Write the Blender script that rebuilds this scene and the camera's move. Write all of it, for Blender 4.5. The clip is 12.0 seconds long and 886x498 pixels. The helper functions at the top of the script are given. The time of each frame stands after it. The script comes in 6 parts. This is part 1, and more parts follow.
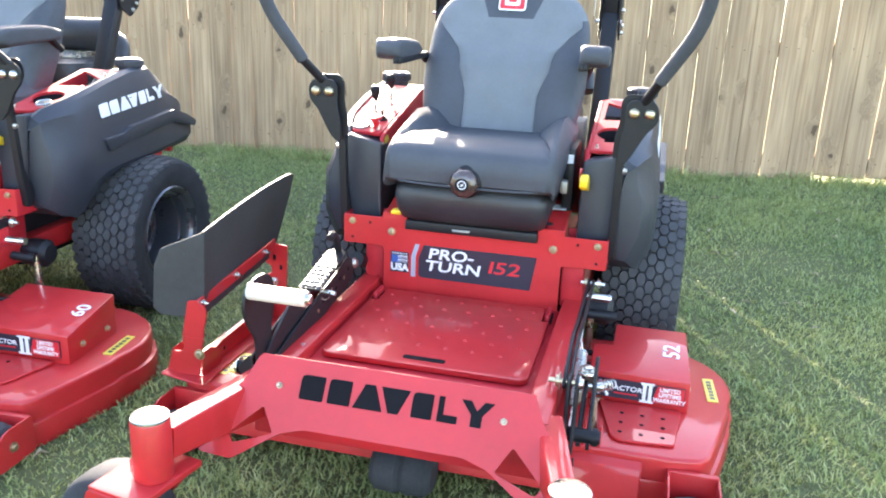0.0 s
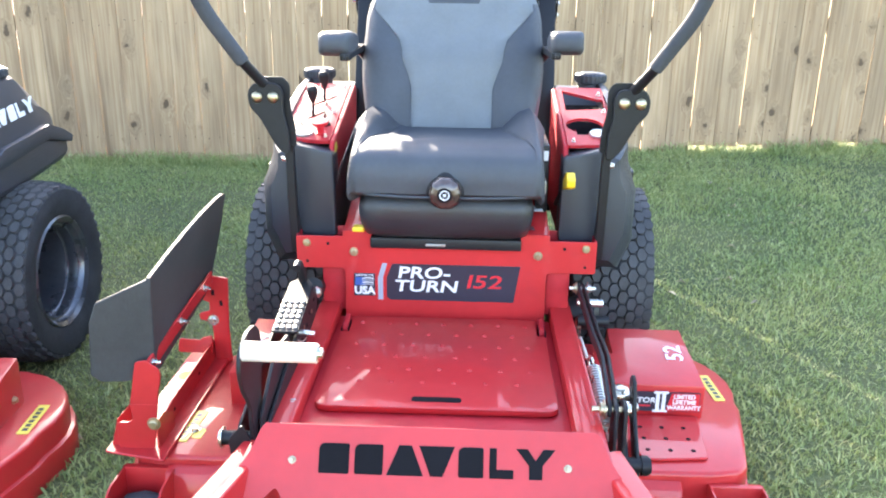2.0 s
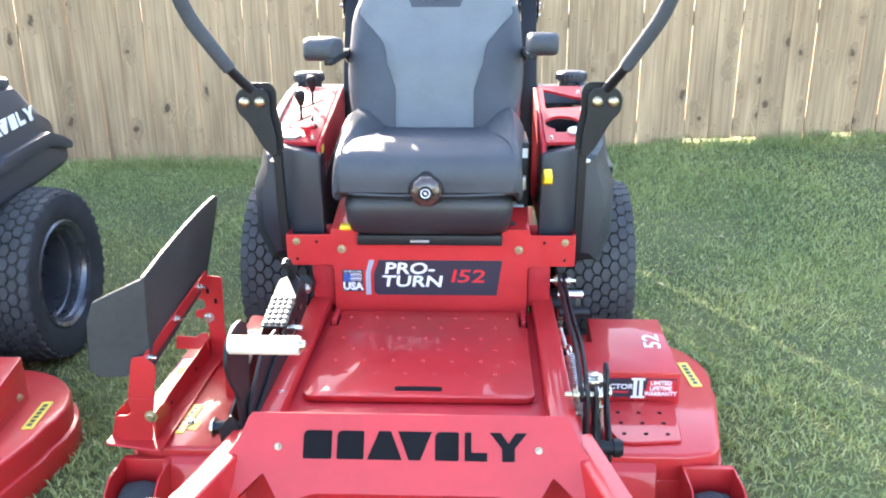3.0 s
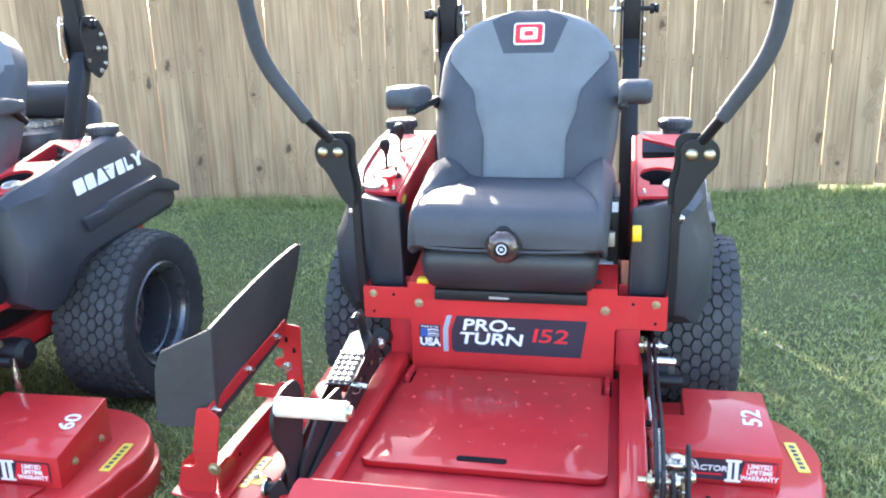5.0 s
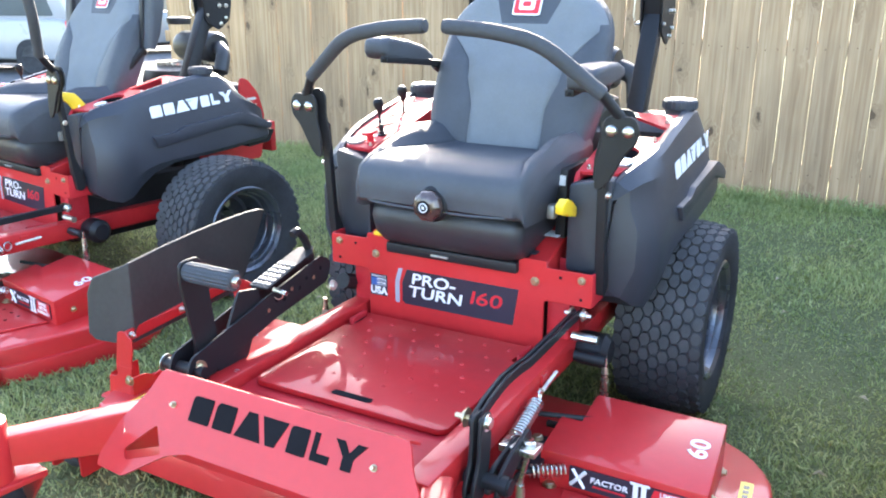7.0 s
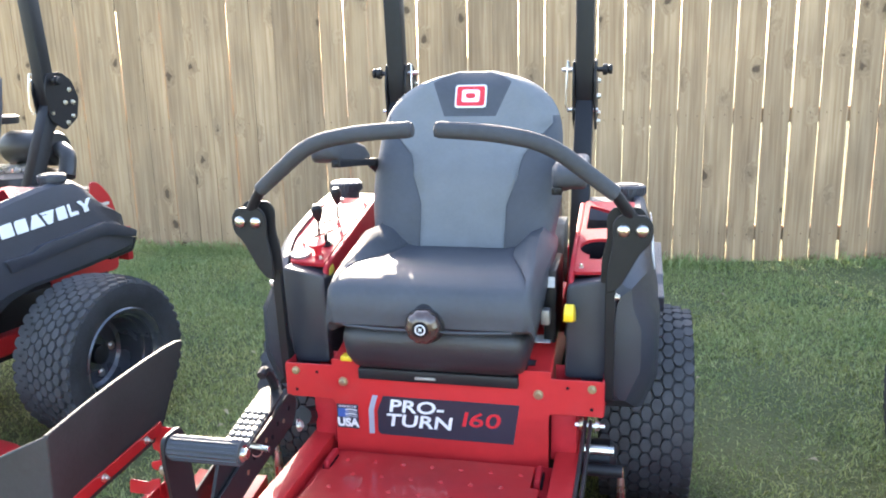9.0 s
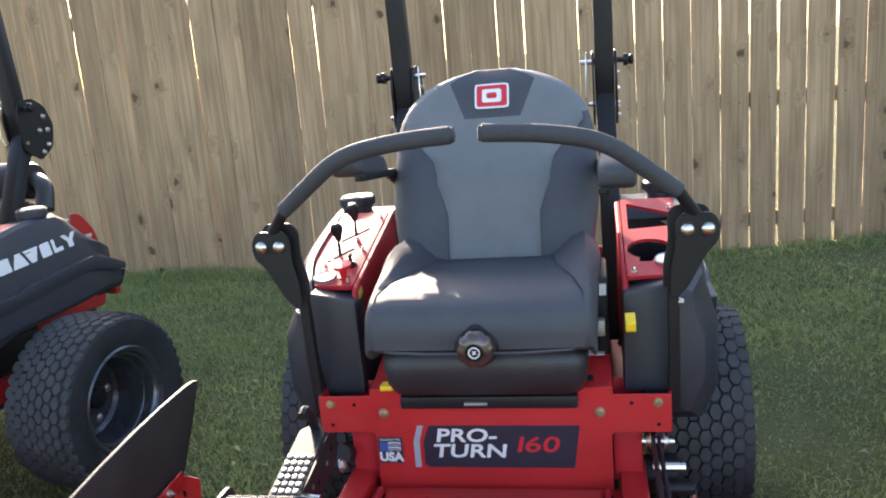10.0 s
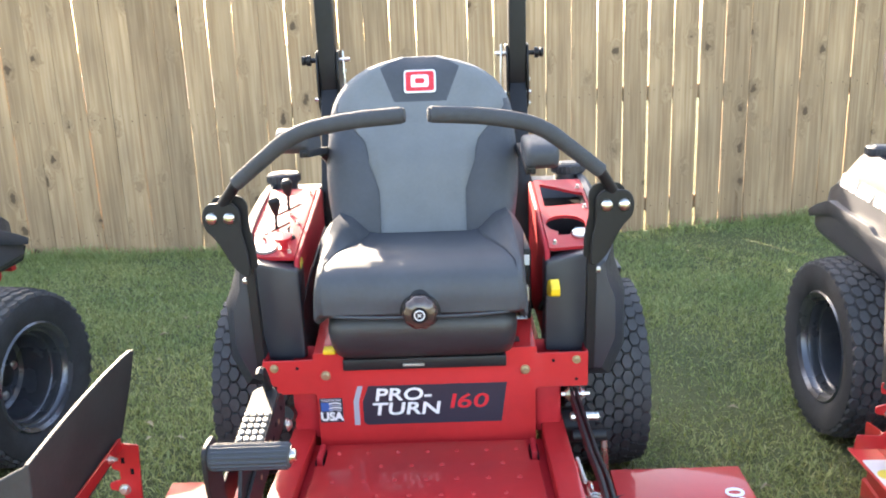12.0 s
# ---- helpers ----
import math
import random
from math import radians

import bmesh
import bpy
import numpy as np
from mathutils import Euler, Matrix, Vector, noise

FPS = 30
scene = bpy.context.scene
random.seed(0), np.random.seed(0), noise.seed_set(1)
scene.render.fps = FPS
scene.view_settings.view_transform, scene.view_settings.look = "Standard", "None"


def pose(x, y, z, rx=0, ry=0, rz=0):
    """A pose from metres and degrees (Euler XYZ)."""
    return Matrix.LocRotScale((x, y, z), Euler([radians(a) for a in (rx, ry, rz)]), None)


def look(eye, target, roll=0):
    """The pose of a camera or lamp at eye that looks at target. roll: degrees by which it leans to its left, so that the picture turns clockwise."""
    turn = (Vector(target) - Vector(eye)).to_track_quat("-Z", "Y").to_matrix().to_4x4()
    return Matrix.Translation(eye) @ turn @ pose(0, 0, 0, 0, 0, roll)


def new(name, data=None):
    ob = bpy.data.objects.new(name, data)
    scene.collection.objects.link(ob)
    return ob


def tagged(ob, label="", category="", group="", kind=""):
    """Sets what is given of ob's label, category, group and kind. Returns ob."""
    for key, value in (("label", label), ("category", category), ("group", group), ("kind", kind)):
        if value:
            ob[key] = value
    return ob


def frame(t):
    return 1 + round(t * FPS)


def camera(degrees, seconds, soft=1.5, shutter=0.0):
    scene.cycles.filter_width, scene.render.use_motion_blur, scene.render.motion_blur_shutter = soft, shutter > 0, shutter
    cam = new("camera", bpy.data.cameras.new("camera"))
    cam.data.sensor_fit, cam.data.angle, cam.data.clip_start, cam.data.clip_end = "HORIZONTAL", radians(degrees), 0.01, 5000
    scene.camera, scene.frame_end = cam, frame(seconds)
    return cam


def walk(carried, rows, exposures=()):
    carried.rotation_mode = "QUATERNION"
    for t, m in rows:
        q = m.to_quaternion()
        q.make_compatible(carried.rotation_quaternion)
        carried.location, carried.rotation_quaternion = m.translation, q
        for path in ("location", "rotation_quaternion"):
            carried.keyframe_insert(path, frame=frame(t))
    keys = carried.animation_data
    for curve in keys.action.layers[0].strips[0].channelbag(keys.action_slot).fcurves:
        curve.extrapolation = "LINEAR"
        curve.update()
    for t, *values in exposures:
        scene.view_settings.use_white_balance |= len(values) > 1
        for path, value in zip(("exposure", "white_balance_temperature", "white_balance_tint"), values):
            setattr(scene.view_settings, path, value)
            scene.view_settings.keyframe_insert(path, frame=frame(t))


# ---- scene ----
# a handheld walk along a row of parked zero-turn mowers
cam = camera(56.4, 12.0, 2.0)
PATH = [
    (0, (0.526, -2.169, 1.1), (0.014, -0.333, 0.495), 2.3),
    (0.5, (0.362, -2.044, 1.083), (-0.008, -0.198, 0.409), 2.9),
    (1, (0.226, -1.838, 1.023), (-0.028, 0.014, 0.31), 2.0),
    (1.5, (0.166, -1.869, 1.057), (-0.008, -0.005, 0.352), 2.4),
    (2, (0.118, -1.979, 1.099), (-0.001, -0.087, 0.463), 0.8),
    (2.5, (0.101, -2.058, 1.104), (0.045, -0.172, 0.441), 0.4),
    (3, (0.188, -2.05, 1.121), (0.047, -0.161, 0.478), -0.5),
    (3.2, (0.239, -2.021, 1.114), (0.032, -0.138, 0.472), -0.6),
    (4.8, (0.31, -1.931, 1.136), (-0.109, -0.065, 0.548), -1.5),
    (5, (0.305, -1.923, 1.137), (-0.153, -0.057, 0.582), -1.7),
    (5.2, (0.266, -1.9, 1.149), (-0.304, -0.068, 0.584), -2.0),
    (5.3, (0.208, -1.926, 1.154), (-0.417, -0.116, 0.576), -2.3),
    (5.5, (0.093, -1.965, 1.166), (-0.699, -0.219, 0.594), -3.0),
    (6, (-0.202, -2.063, 1.176), (-1.239, -0.449, 0.609), -2.2),
    (6.5, (-0.443, -1.982, 1.127), (-1.484, -0.38, 0.534), -0.2),
    (6.7, (-0.558, -1.921, 1.107), (-1.589, -0.314, 0.512), -0.0),
    (8.3, (-1.092, -2.056, 1.155), (-1.797, -0.307, 0.489), 0.6),
    (8.5, (-1.117, -2.058, 1.143), (-1.753, -0.28, 0.486), 0.7),
    (9, (-1.242, -1.918, 1.176), (-1.795, -0.051, 0.719), -1.4),
    (9.5, (-1.381, -1.783, 1.179), (-1.894, 0.103, 0.756), -2.9),
    (10, (-1.444, -1.814, 1.171), (-1.912, 0.078, 0.72), -4.8),
    (10.5, (-1.518, -1.92, 1.164), (-1.931, -0.025, 0.675), -4.2),
    (11, (-1.564, -1.982, 1.165), (-1.901, -0.078, 0.654), -3.2),
    (11.5, (-1.575, -1.984, 1.169), (-1.786, -0.066, 0.645), -2.8),
    (12, (-1.589, -1.99, 1.182), (-1.73, -0.058, 0.683), -2.2),
]
EXPOSURES = [(0.0, 3.27, 6750, 13), (0.5, 3.38, 6750, 13), (1.5, 3.40, 6740, 13), (3.0, 3.36, 6700, 13), (5.0, 3.25, 6400, 13), (6.5, 3.3, 6350, 12), (8.5, 3.35, 6950, 13), (9.5, 2.65, 6650, 15), (10.0, 2.25, 7000, 16), (10.5, 2.0, 7350, 20), (11.0, 1.97, 7450, 20), (11.5, 2.5, 7650, 17), (12.0, 3.05, 7450, 14)]
walk(cam, [(t, look(*p)) for t, *p in PATH], EXPOSURES)

# ---- world and sun: low morning sun behind the fence, to the rear left ----
SUN_EL, SUN_AZ = radians(22.5), math.atan2(-0.47, 0.88)
sun_dir = Vector((math.sin(SUN_AZ) * math.cos(SUN_EL), math.cos(SUN_AZ) * math.cos(SUN_EL), math.sin(SUN_EL)))
world = bpy.data.worlds.new("sky")
scene.world = world
world.use_nodes = True
wn = world.node_tree
sky = wn.nodes.new("ShaderNodeTexSky")
sky.sky_type, sky.sun_disc = 'NISHITA', False
sky.sun_elevation, sky.sun_rotation = SUN_EL, SUN_AZ
sky.air_density, sky.dust_density, sky.ozone_density = 1.0, 1.6, 1.0
wn.links.new(sky.outputs[0], wn.nodes["Background"].inputs[0])
wn.nodes["Background"].inputs[1].default_value = 0.15
sun = new("sun", bpy.data.lights.new("sun", 'SUN'))
sun.data.energy, sun.data.angle, sun.data.color = 4.0, radians(0.6), (1.0, 0.9, 0.76)
sun.matrix_world = look(sun_dir * 30, (0, 0, 0))


# ---- materials ----
def mat(name, colour, rough=0.5, metal=0.0, spec=0.5, coat=0.0, var=0.12, scale=8.0, bump=0.0, bump_scale=60.0, rough_var=0.08, coat_rough=0.10):
    """A principled surface with colour change at two scales, uneven gloss and fine relief."""
    m = bpy.data.materials.new(name)
    m.use_nodes = True
    nt = m.node_tree
    b = nt.nodes["Principled BSDF"]
    tc = nt.nodes.new("ShaderNodeTexCoord")
    n1 = nt.nodes.new("ShaderNodeTexNoise")
    n1.inputs["Scale"].default_value, n1.inputs["Detail"].default_value = scale, 5.0
    n2 = nt.nodes.new("ShaderNodeTexNoise")
    n2.inputs["Scale"].default_value, n2.inputs["Detail"].default_value = scale * 9, 3.0
    nt.links.new(tc.outputs["Object"], n1.inputs["Vector"])
    nt.links.new(tc.outputs["Object"], n2.inputs["Vector"])
    add = nt.nodes.new("ShaderNodeMath")
    add.operation = 'MULTIPLY_ADD'
    nt.links.new(n2.outputs[0], add.inputs[0])
    add.inputs[1].default_value = 0.4
    nt.links.new(n1.outputs[0], add.inputs[2])
    ramp = nt.nodes.new("ShaderNodeValToRGB")
    lo, hi = ramp.color_ramp.elements
    lo.position, hi.position = 0.45, 0.95
    lo.color = (*[max(0, c * (1 - var)) for c in colour], 1)
    hi.color = (*[min(1, c * (1 + var)) for c in colour], 1)
    nt.links.new(add.outputs[0], ramp.inputs[0])
    nt.links.new(ramp.outputs[0], b.inputs["Base Color"])
    mr = nt.nodes.new("ShaderNodeMapRange")
    mr.inputs[3].default_value, mr.inputs[4].default_value = max(0.02, rough - rough_var), min(1, rough + rough_var)
    nt.links.new(n1.outputs[0], mr.inputs[0])
    nt.links.new(mr.outputs[0], b.inputs["Roughness"])
    b.inputs["Metallic"].default_value = metal
    b.inputs["Specular IOR Level"].default_value = spec
    b.inputs["Coat Weight"].default_value = coat
    b.inputs["Coat Roughness"].default_value = coat_rough
    if bump:
        n3 = nt.nodes.new("ShaderNodeTexNoise")
        n3.inputs["Scale"].default_value, n3.inputs["Detail"].default_value = bump_scale, 4.0
        nt.links.new(tc.outputs["Object"], n3.inputs["Vector"])
        bp = nt.nodes.new("ShaderNodeBump")
        bp.inputs["Strength"].default_value, bp.inputs["Distance"].default_value = bump, 0.002
        nt.links.new(n3.outputs[0], bp.inputs["Height"])
        nt.links.new(bp.outputs[0], b.inputs["Normal"])
    return m


RED = mat("red_paint", (0.45, 0.018, 0.020), 0.50, spec=0.30, coat=0.5, var=0.12, scale=5, bump=0.12, bump_scale=300, coat_rough=0.06)
RED_DULL = mat("red_powder_coat", (0.42, 0.017, 0.025), 0.55, spec=0.3, coat=0.08, var=0.15, scale=9, bump=0.2, bump_scale=400)
BLACK = mat("black_steel", (0.011, 0.011, 0.013), 0.46, spec=0.28, var=0.25, bump=0.2, bump_scale=300)
PLASTIC = mat("charcoal_plastic", (0.024, 0.027, 0.037), 0.40, spec=0.5, var=0.12, scale=6, bump=0.35, bump_scale=700)
TREAD = mat("tread_rubber", (0.042, 0.042, 0.046), 0.75, var=0.4, scale=20, bump=0.5, bump_scale=260)
KNOB = mat("clear_knob", (0.050, 0.030, 0.026), 0.22, spec=0.5, coat=0.6, var=0.5, scale=60)
RUBBER = mat("tyre_rubber", (0.034, 0.035, 0.039), 0.78, spec=0.2, var=0.35, scale=14, bump=0.4, bump_scale=220)
FOAM = mat("foam_grip", (0.045, 0.047, 0.054), 0.80, var=0.2, bump=0.8, bump_scale=500)
CHUTE = mat("chute_rubber", (0.036, 0.035, 0.035), 0.6, spec=0.35, var=0.25, scale=7, bump=0.3, bump_scale=160)
VINYL = mat("charcoal_vinyl", (0.052, 0.056, 0.066), 0.52, spec=0.32, var=0.15, scale=10, bump=0.6, bump_scale=420)
CLOTH = mat("grey_cloth", (0.150, 0.160, 0.172), 0.82, var=0.10, scale=14, bump=0.9, bump_scale=900)
STEEL = mat("zinc_steel", (0.62, 0.60, 0.55), 0.28, metal=1.0, var=0.15, scale=25, bump=0.1)
BRASS = mat("yellow_zinc", (0.46, 0.39, 0.26), 0.40, metal=1.0, var=0.2, scale=25)
RIM = mat("black_rim", (0.085, 0.090, 0.106), 0.28, metal=0.6, coat=0.25, var=0.2, scale=9)
YELLOW = mat("yellow_plastic", (0.75, 0.50, 0.02), 0.45, var=0.08)
DECAL_Y = mat("yellow_label", (0.72, 0.58, 0.08), 0.4, var=0.08, scale=20)
DECAL_D = mat("dark_decal", (0.022, 0.022, 0.035), 0.3, var=0.1)
DECAL_G = mat("grey_decal", (0.30, 0.32, 0.38), 0.35, var=0.08)
DECAL_W = mat("white_decal", (0.68, 0.68, 0.69), 0.4, var=0.05)
DECAL_R = mat("red_decal", (0.55, 0.02, 0.03), 0.35, var=0.05)
DECAL_B = mat("blue_decal", (0.03, 0.09, 0.30), 0.35, var=0.05)
CREAM = mat("cream_nylon", (0.58, 0.56, 0.49), 0.5, var=0.10)
BAR = mat("worn_galvanised_steel", (0.40, 0.39, 0.37), 0.42, metal=0.9, var=0.2, scale=30)
SKIRT = mat("black_moulded_vinyl", (0.022, 0.023, 0.028), 0.42, var=0.2, scale=10, bump=0.5, bump_scale=300)
# near-black: paints the shade of holes and slots; also nails and knob face
HOLE = mat("hole_shade_and_black", (0.010, 0.009, 0.011), 0.95, spec=0.1, var=0.2)
ENGINE = mat("engine_black", (0.025, 0.025, 0.027), 0.42, var=0.3, bump=0.4, bump_scale=120)
GREYM = mat("cast_grey", (0.35, 0.35, 0.34), 0.45, metal=0.7, var=0.25, scale=18, bump=0.4, bump_scale=200)


# ---- mesh tools ----
def finish(bm, name, material, angle=32):
    me = bpy.data.meshes.new(name)
    bmesh.ops.recalc_face_normals(bm, faces=bm.faces)
    bm.to_mesh(me)
    bm.free()
    me.polygons.foreach_set("use_smooth", [True] * len(me.polygons))
    me.set_sharp_from_angle(angle=radians(angle))
    mats = material if isinstance(material, (list, tuple)) else [material]
    for m in mats:
        me.materials.append(m)
    return me


def part(name, bm, material, parent, label="", angle=32):
    ob = new(name, finish(bm, name, material, angle))
    ob.parent = parent
    return tagged(ob, label)


def bevel(bm, offset, segments=2, angle=30):
    if offset <= 0:
        return bm
    edges = [e for e in bm.edges if len(e.link_faces) == 2 and e.calc_face_angle(0) > radians(angle)]
    bmesh.ops.bevel(bm, geom=edges, offset=offset, segments=segments, affect='EDGES', profile=0.5, clamp_overlap=True)
    return bm


def box(x0, x1, y0, y1, z0, z1, bev=0.003, bm=None):
    out = bmesh.new()
    bmesh.ops.create_cube(out, size=1.0, matrix=Matrix.Translation(((x0 + x1) / 2, (y0 + y1) / 2, (z0 + z1) / 2)) @ Matrix.Diagonal((x1 - x0, y1 - y0, z1 - z0, 1)))
    bevel(out, bev)
    return join(bm, out)


def join(bm, other):
    """Adds other to bm (which may be None)."""
    if bm is None:
        return other
    me = bpy.data.meshes.new("tmp")
    other.to_mesh(me)
    other.free()
    bm.from_mesh(me)
    bpy.data.meshes.remove(me)
    return bm


def prism(pts, axis, a, b, bev=0.0, segments=2, bm=None):
    """A polygon in the plane across axis, drawn from a to b along it. x: (y, z), y: (x, z), z: (x, y)."""
    def at(p, h):
        return {"x": (h, p[0], p[1]), "y": (p[0], h, p[1]), "z": (p[0], p[1], h)}[axis]
    out = bmesh.new()
    lo = [out.verts.new(at(p, a)) for p in pts]
    hi = [out.verts.new(at(p, b)) for p in pts]
    n = len(pts)
    out.faces.new(lo)
    out.faces.new(hi[::-1])
    for i in range(n):
        out.faces.new((lo[i], lo[(i + 1) % n], hi[(i + 1) % n], hi[i]))
    bmesh.ops.recalc_face_normals(out, faces=out.faces)
    bevel(out, bev, segments)
    return join(bm, out)


def pierced(outer, holes, a, b):
    """A flat plate in the xy plane from height a to b, with holes through it."""
    out = bmesh.new()
    edges = []
    for ring in (outer, *holes):
        vs = [out.verts.new((q[0], q[1], a)) for q in ring]
        edges += [out.edges.new((vs[k], vs[(k + 1) % len(vs)])) for k in range(len(vs))]
    bmesh.ops.triangle_fill(out, edges=edges, use_beauty=True, use_dissolve=False)
    top = bmesh.ops.extrude_face_region(out, geom=out.faces[:])
    bmesh.ops.translate(out, vec=(0, 0, b - a), verts=[v for v in top["geom"] if isinstance(v, bmesh.types.BMVert)])
    bmesh.ops.recalc_face_normals(out, faces=out.faces)
    return out


def rounded(pts, r, n=5):
    """A polygon with its corners rounded by r (one number, or one per corner)."""
    out = []
    m = len(pts)
    rs = r if isinstance(r, (list, tuple)) else [r] * m
    for i in range(m):
        p, a, b = Vector(pts[i]), Vector(pts[i - 1]), Vector(pts[(i + 1) % m])
        u, v = (a - p), (b - p)
        d = min(rs[i], u.length * 0.45, v.length * 0.45)
        if d < 1e-4:
            out.append(tuple(p))
            continue
        s, e = p + u.normalized() * d, p + v.normalized() * d
        for k in range(n + 1):
            t = k / n
            out.append(tuple((1 - t) ** 2 * s + 2 * t * (1 - t) * p + t * t * e))
    return out


def tube(path, r, seg=10, bm=None, smooth=0, flat=1.0):
    """A round bar along a path of points; r is one radius or one for each point. smooth rounds the bends."""
    pts = [Vector(p) for p in path]
    rr = list(r) if isinstance(r, (list, tuple)) else [r] * len(pts)
    if smooth:
        np_, nr = [pts[0]], [rr[0]]
        for i in range(1, len(pts) - 1):
            p, a, b = pts[i], pts[i - 1], pts[i + 1]
            d = min(smooth, (a - p).length * 0.45, (b - p).length * 0.45)
            s, e = p + (a - p).normalized() * d, p + (b - p).normalized() * d
            for k in range(7):
                t = k / 6
                np_.append((1 - t) ** 2 * s + 2 * t * (1 - t) * p + t * t * e)
                nr.append(rr[i])
        pts, rr = np_ + [pts[-1]], nr + [rr[-1]]
    out = bmesh.new()
    tang = (pts[1] - pts[0]).normalized()
    ref = Vector((0, 0, 1)) if abs(tang.z) < 0.9 else Vector((0, 1, 0))
    u = tang.cross(ref).normalized()
    rings = []
    for i, p in enumerate(pts):
        t = (pts[min(i + 1, len(pts) - 1)] - pts[max(i - 1, 0)]).normalized()
        u = (u - t * u.dot(t)).normalized()
        v = t.cross(u)
        rings.append([out.verts.new(p + (u * math.cos(a) + v * math.sin(a) * flat) * rr[i]) for a in (2 * math.pi * k / seg for k in range(seg))])
    for a, b in zip(rings, rings[1:]):
        for k in range(seg):
            out.faces.new((a[k], a[(k + 1) % seg], b[(k + 1) % seg], b[k]))
    out.faces.new(rings[0][::-1])
    out.faces.new(rings[-1])
    return join(bm, out)


def lathe(profile, centre, axis="x", seg=32, bm=None, cap=True):
    """Rings of (radius, height) along an axis through centre."""
    out = bmesh.new()
    c = Vector(centre)
    ax = {"x": Vector((1, 0, 0)), "y": Vector((0, 1, 0)), "z": Vector((0, 0, 1))}[axis] if isinstance(axis, str) else Vector(axis).normalized()
    ref = Vector((0, 0, 1)) if abs(ax.z) < 0.9 else Vector((0, 1, 0))
    u = ax.cross(ref).normalized()
    v = ax.cross(u)
    rings = []
    for r, h in profile:
        if r < 1e-5:
            rings.append([out.verts.new(c + ax * h)])
        else:
            rings.append([out.verts.new(c + ax * h + (u * math.cos(2 * math.pi * k / seg) + v * math.sin(2 * math.pi * k / seg)) * r) for k in range(seg)])
    for a, b in zip(rings, rings[1:]):
        for k in range(seg):
            k2 = (k + 1) % seg
            if len(a) == 1 and len(b) > 1:
                out.faces.new((a[0], b[k2], b[k]))
            elif len(b) == 1 and len(a) > 1:
                out.faces.new((a[k], a[k2], b[0]))
            elif len(a) > 1:
                out.faces.new((a[k], a[k2], b[k2], b[k]))
    for ring in (rings[0], rings[-1]):
        if cap and len(ring) > 1:
            out.faces.new(ring)
    bmesh.ops.recalc_face_normals(out, faces=out.faces)
    return join(bm, out)


def loft(sections, bm=None, cap=True):
    """Closed loops of equal length, skinned."""
    out = bmesh.new()
    rings = [[out.verts.new(p) for p in s] for s in sections]
    n = len(rings[0])
    for a, b in zip(rings, rings[1:]):
        for k in range(n):
            out.faces.new((a[k], a[(k + 1) % n], b[(k + 1) % n], b[k]))
    if cap:
        out.faces.new(rings[0][::-1])
        out.faces.new(rings[-1])
    bmesh.ops.recalc_face_normals(out, faces=out.faces)
    return join(bm, out)


def hoop(centre, axis, radius, wire, seg=20):
    """A closed ring of wire."""
    prof = [(radius + wire * math.cos(a), wire * math.sin(a)) for a in (2 * math.pi * k / 6 for k in range(7))]
    return lathe(prof, centre, axis, seg, cap=False)


def helix(a, b, r, wire, turns, seg=6):
    a, b = Vector(a), Vector(b)
    ax = (b - a).normalized()
    u = ax.cross(Vector((0, 0, 1)) if abs(ax.z) < 0.9 else Vector((0, 1, 0))).normalized()
    v = ax.cross(u)
    n = int(turns * 10)
    return tube([a.lerp(b, i / n) + (u * math.cos(i / 10 * 2 * math.pi) + v * math.sin(i / 10 * 2 * math.pi)) * r for i in range(n + 1)], wire, seg)


def hex_bolt(p, axis, r=0.011, bm=None):
    """A bolt head on a washer, facing along axis."""
    p, ax = Vector(p), Vector(axis).normalized()
    out = lathe([(0, 0), (r * 1.5, 0), (r * 1.5, 0.002), (r, 0.0021), (r, 0.008), (r * 0.8, 0.0095), (0, 0.0095)], p, tuple(ax), 12)
    return join(bm, out)


def text_mesh(body, size, bold=0.0, shear=0.0, depth=0.0006, spacing=1.0):
    """Writing in the built-in font, in the xy plane, centred."""
    cu = bpy.data.curves.new("writing", 'FONT')
    cu.body, cu.size, cu.shear, cu.offset, cu.extrude = body, size, shear, bold, depth
    cu.align_x, cu.align_y, cu.space_character, cu.space_line = 'CENTER', 'CENTER', spacing, 0.85
    cu.resolution_u = 3
    if len(body) == 3 and body[0] == "1":
        cu.body_format[0].kerning = -12.0
    ob = bpy.data.objects.new("writing", cu)
    me = bpy.data.meshes.new_from_object(ob)
    bpy.data.objects.remove(ob)
    bpy.data.curves.remove(cu)
    return me


def writing(name, body, size, m, material, parent, bold=0.0, shear=0.0, stretch=1.0, spacing=1.0):
    me = text_mesh(body, size, bold, shear, spacing=spacing)
    me.transform(m @ Matrix.Diagonal((stretch, 1, 1, 1)))
    me.materials.append(material)
    ob = new(name, me)
    ob.parent = parent
    return ob


def on_front(x, y, z, lean=0.0):
    """A pose for flat writing on a face that looks along -y; lean tilts its top back."""
    return Matrix.Translation((x, y, z)) @ Matrix.Rotation(radians(90 - lean), 4, 'X')


# ---- ground, fence and distance ----
FENCE_Y, FENCE_SLOPE = 3.335, 0.08
GROUND = bpy.data.materials.new("lawn_soil")
GROUND.use_nodes = True
_n = GROUND.node_tree
_b = _n.nodes["Principled BSDF"]
_tc = _n.nodes.new("ShaderNodeTexCoord")
_a = _n.nodes.new("ShaderNodeTexNoise")
_a.inputs["Scale"].default_value, _a.inputs["Detail"].default_value = 1.3, 6.0
_c = _n.nodes.new("ShaderNodeTexNoise")
_c.inputs["Scale"].default_value, _c.inputs["Detail"].default_value = 90.0, 5.0
_mix = _n.nodes.new("ShaderNodeMath")
_mix.operation = 'MULTIPLY_ADD'
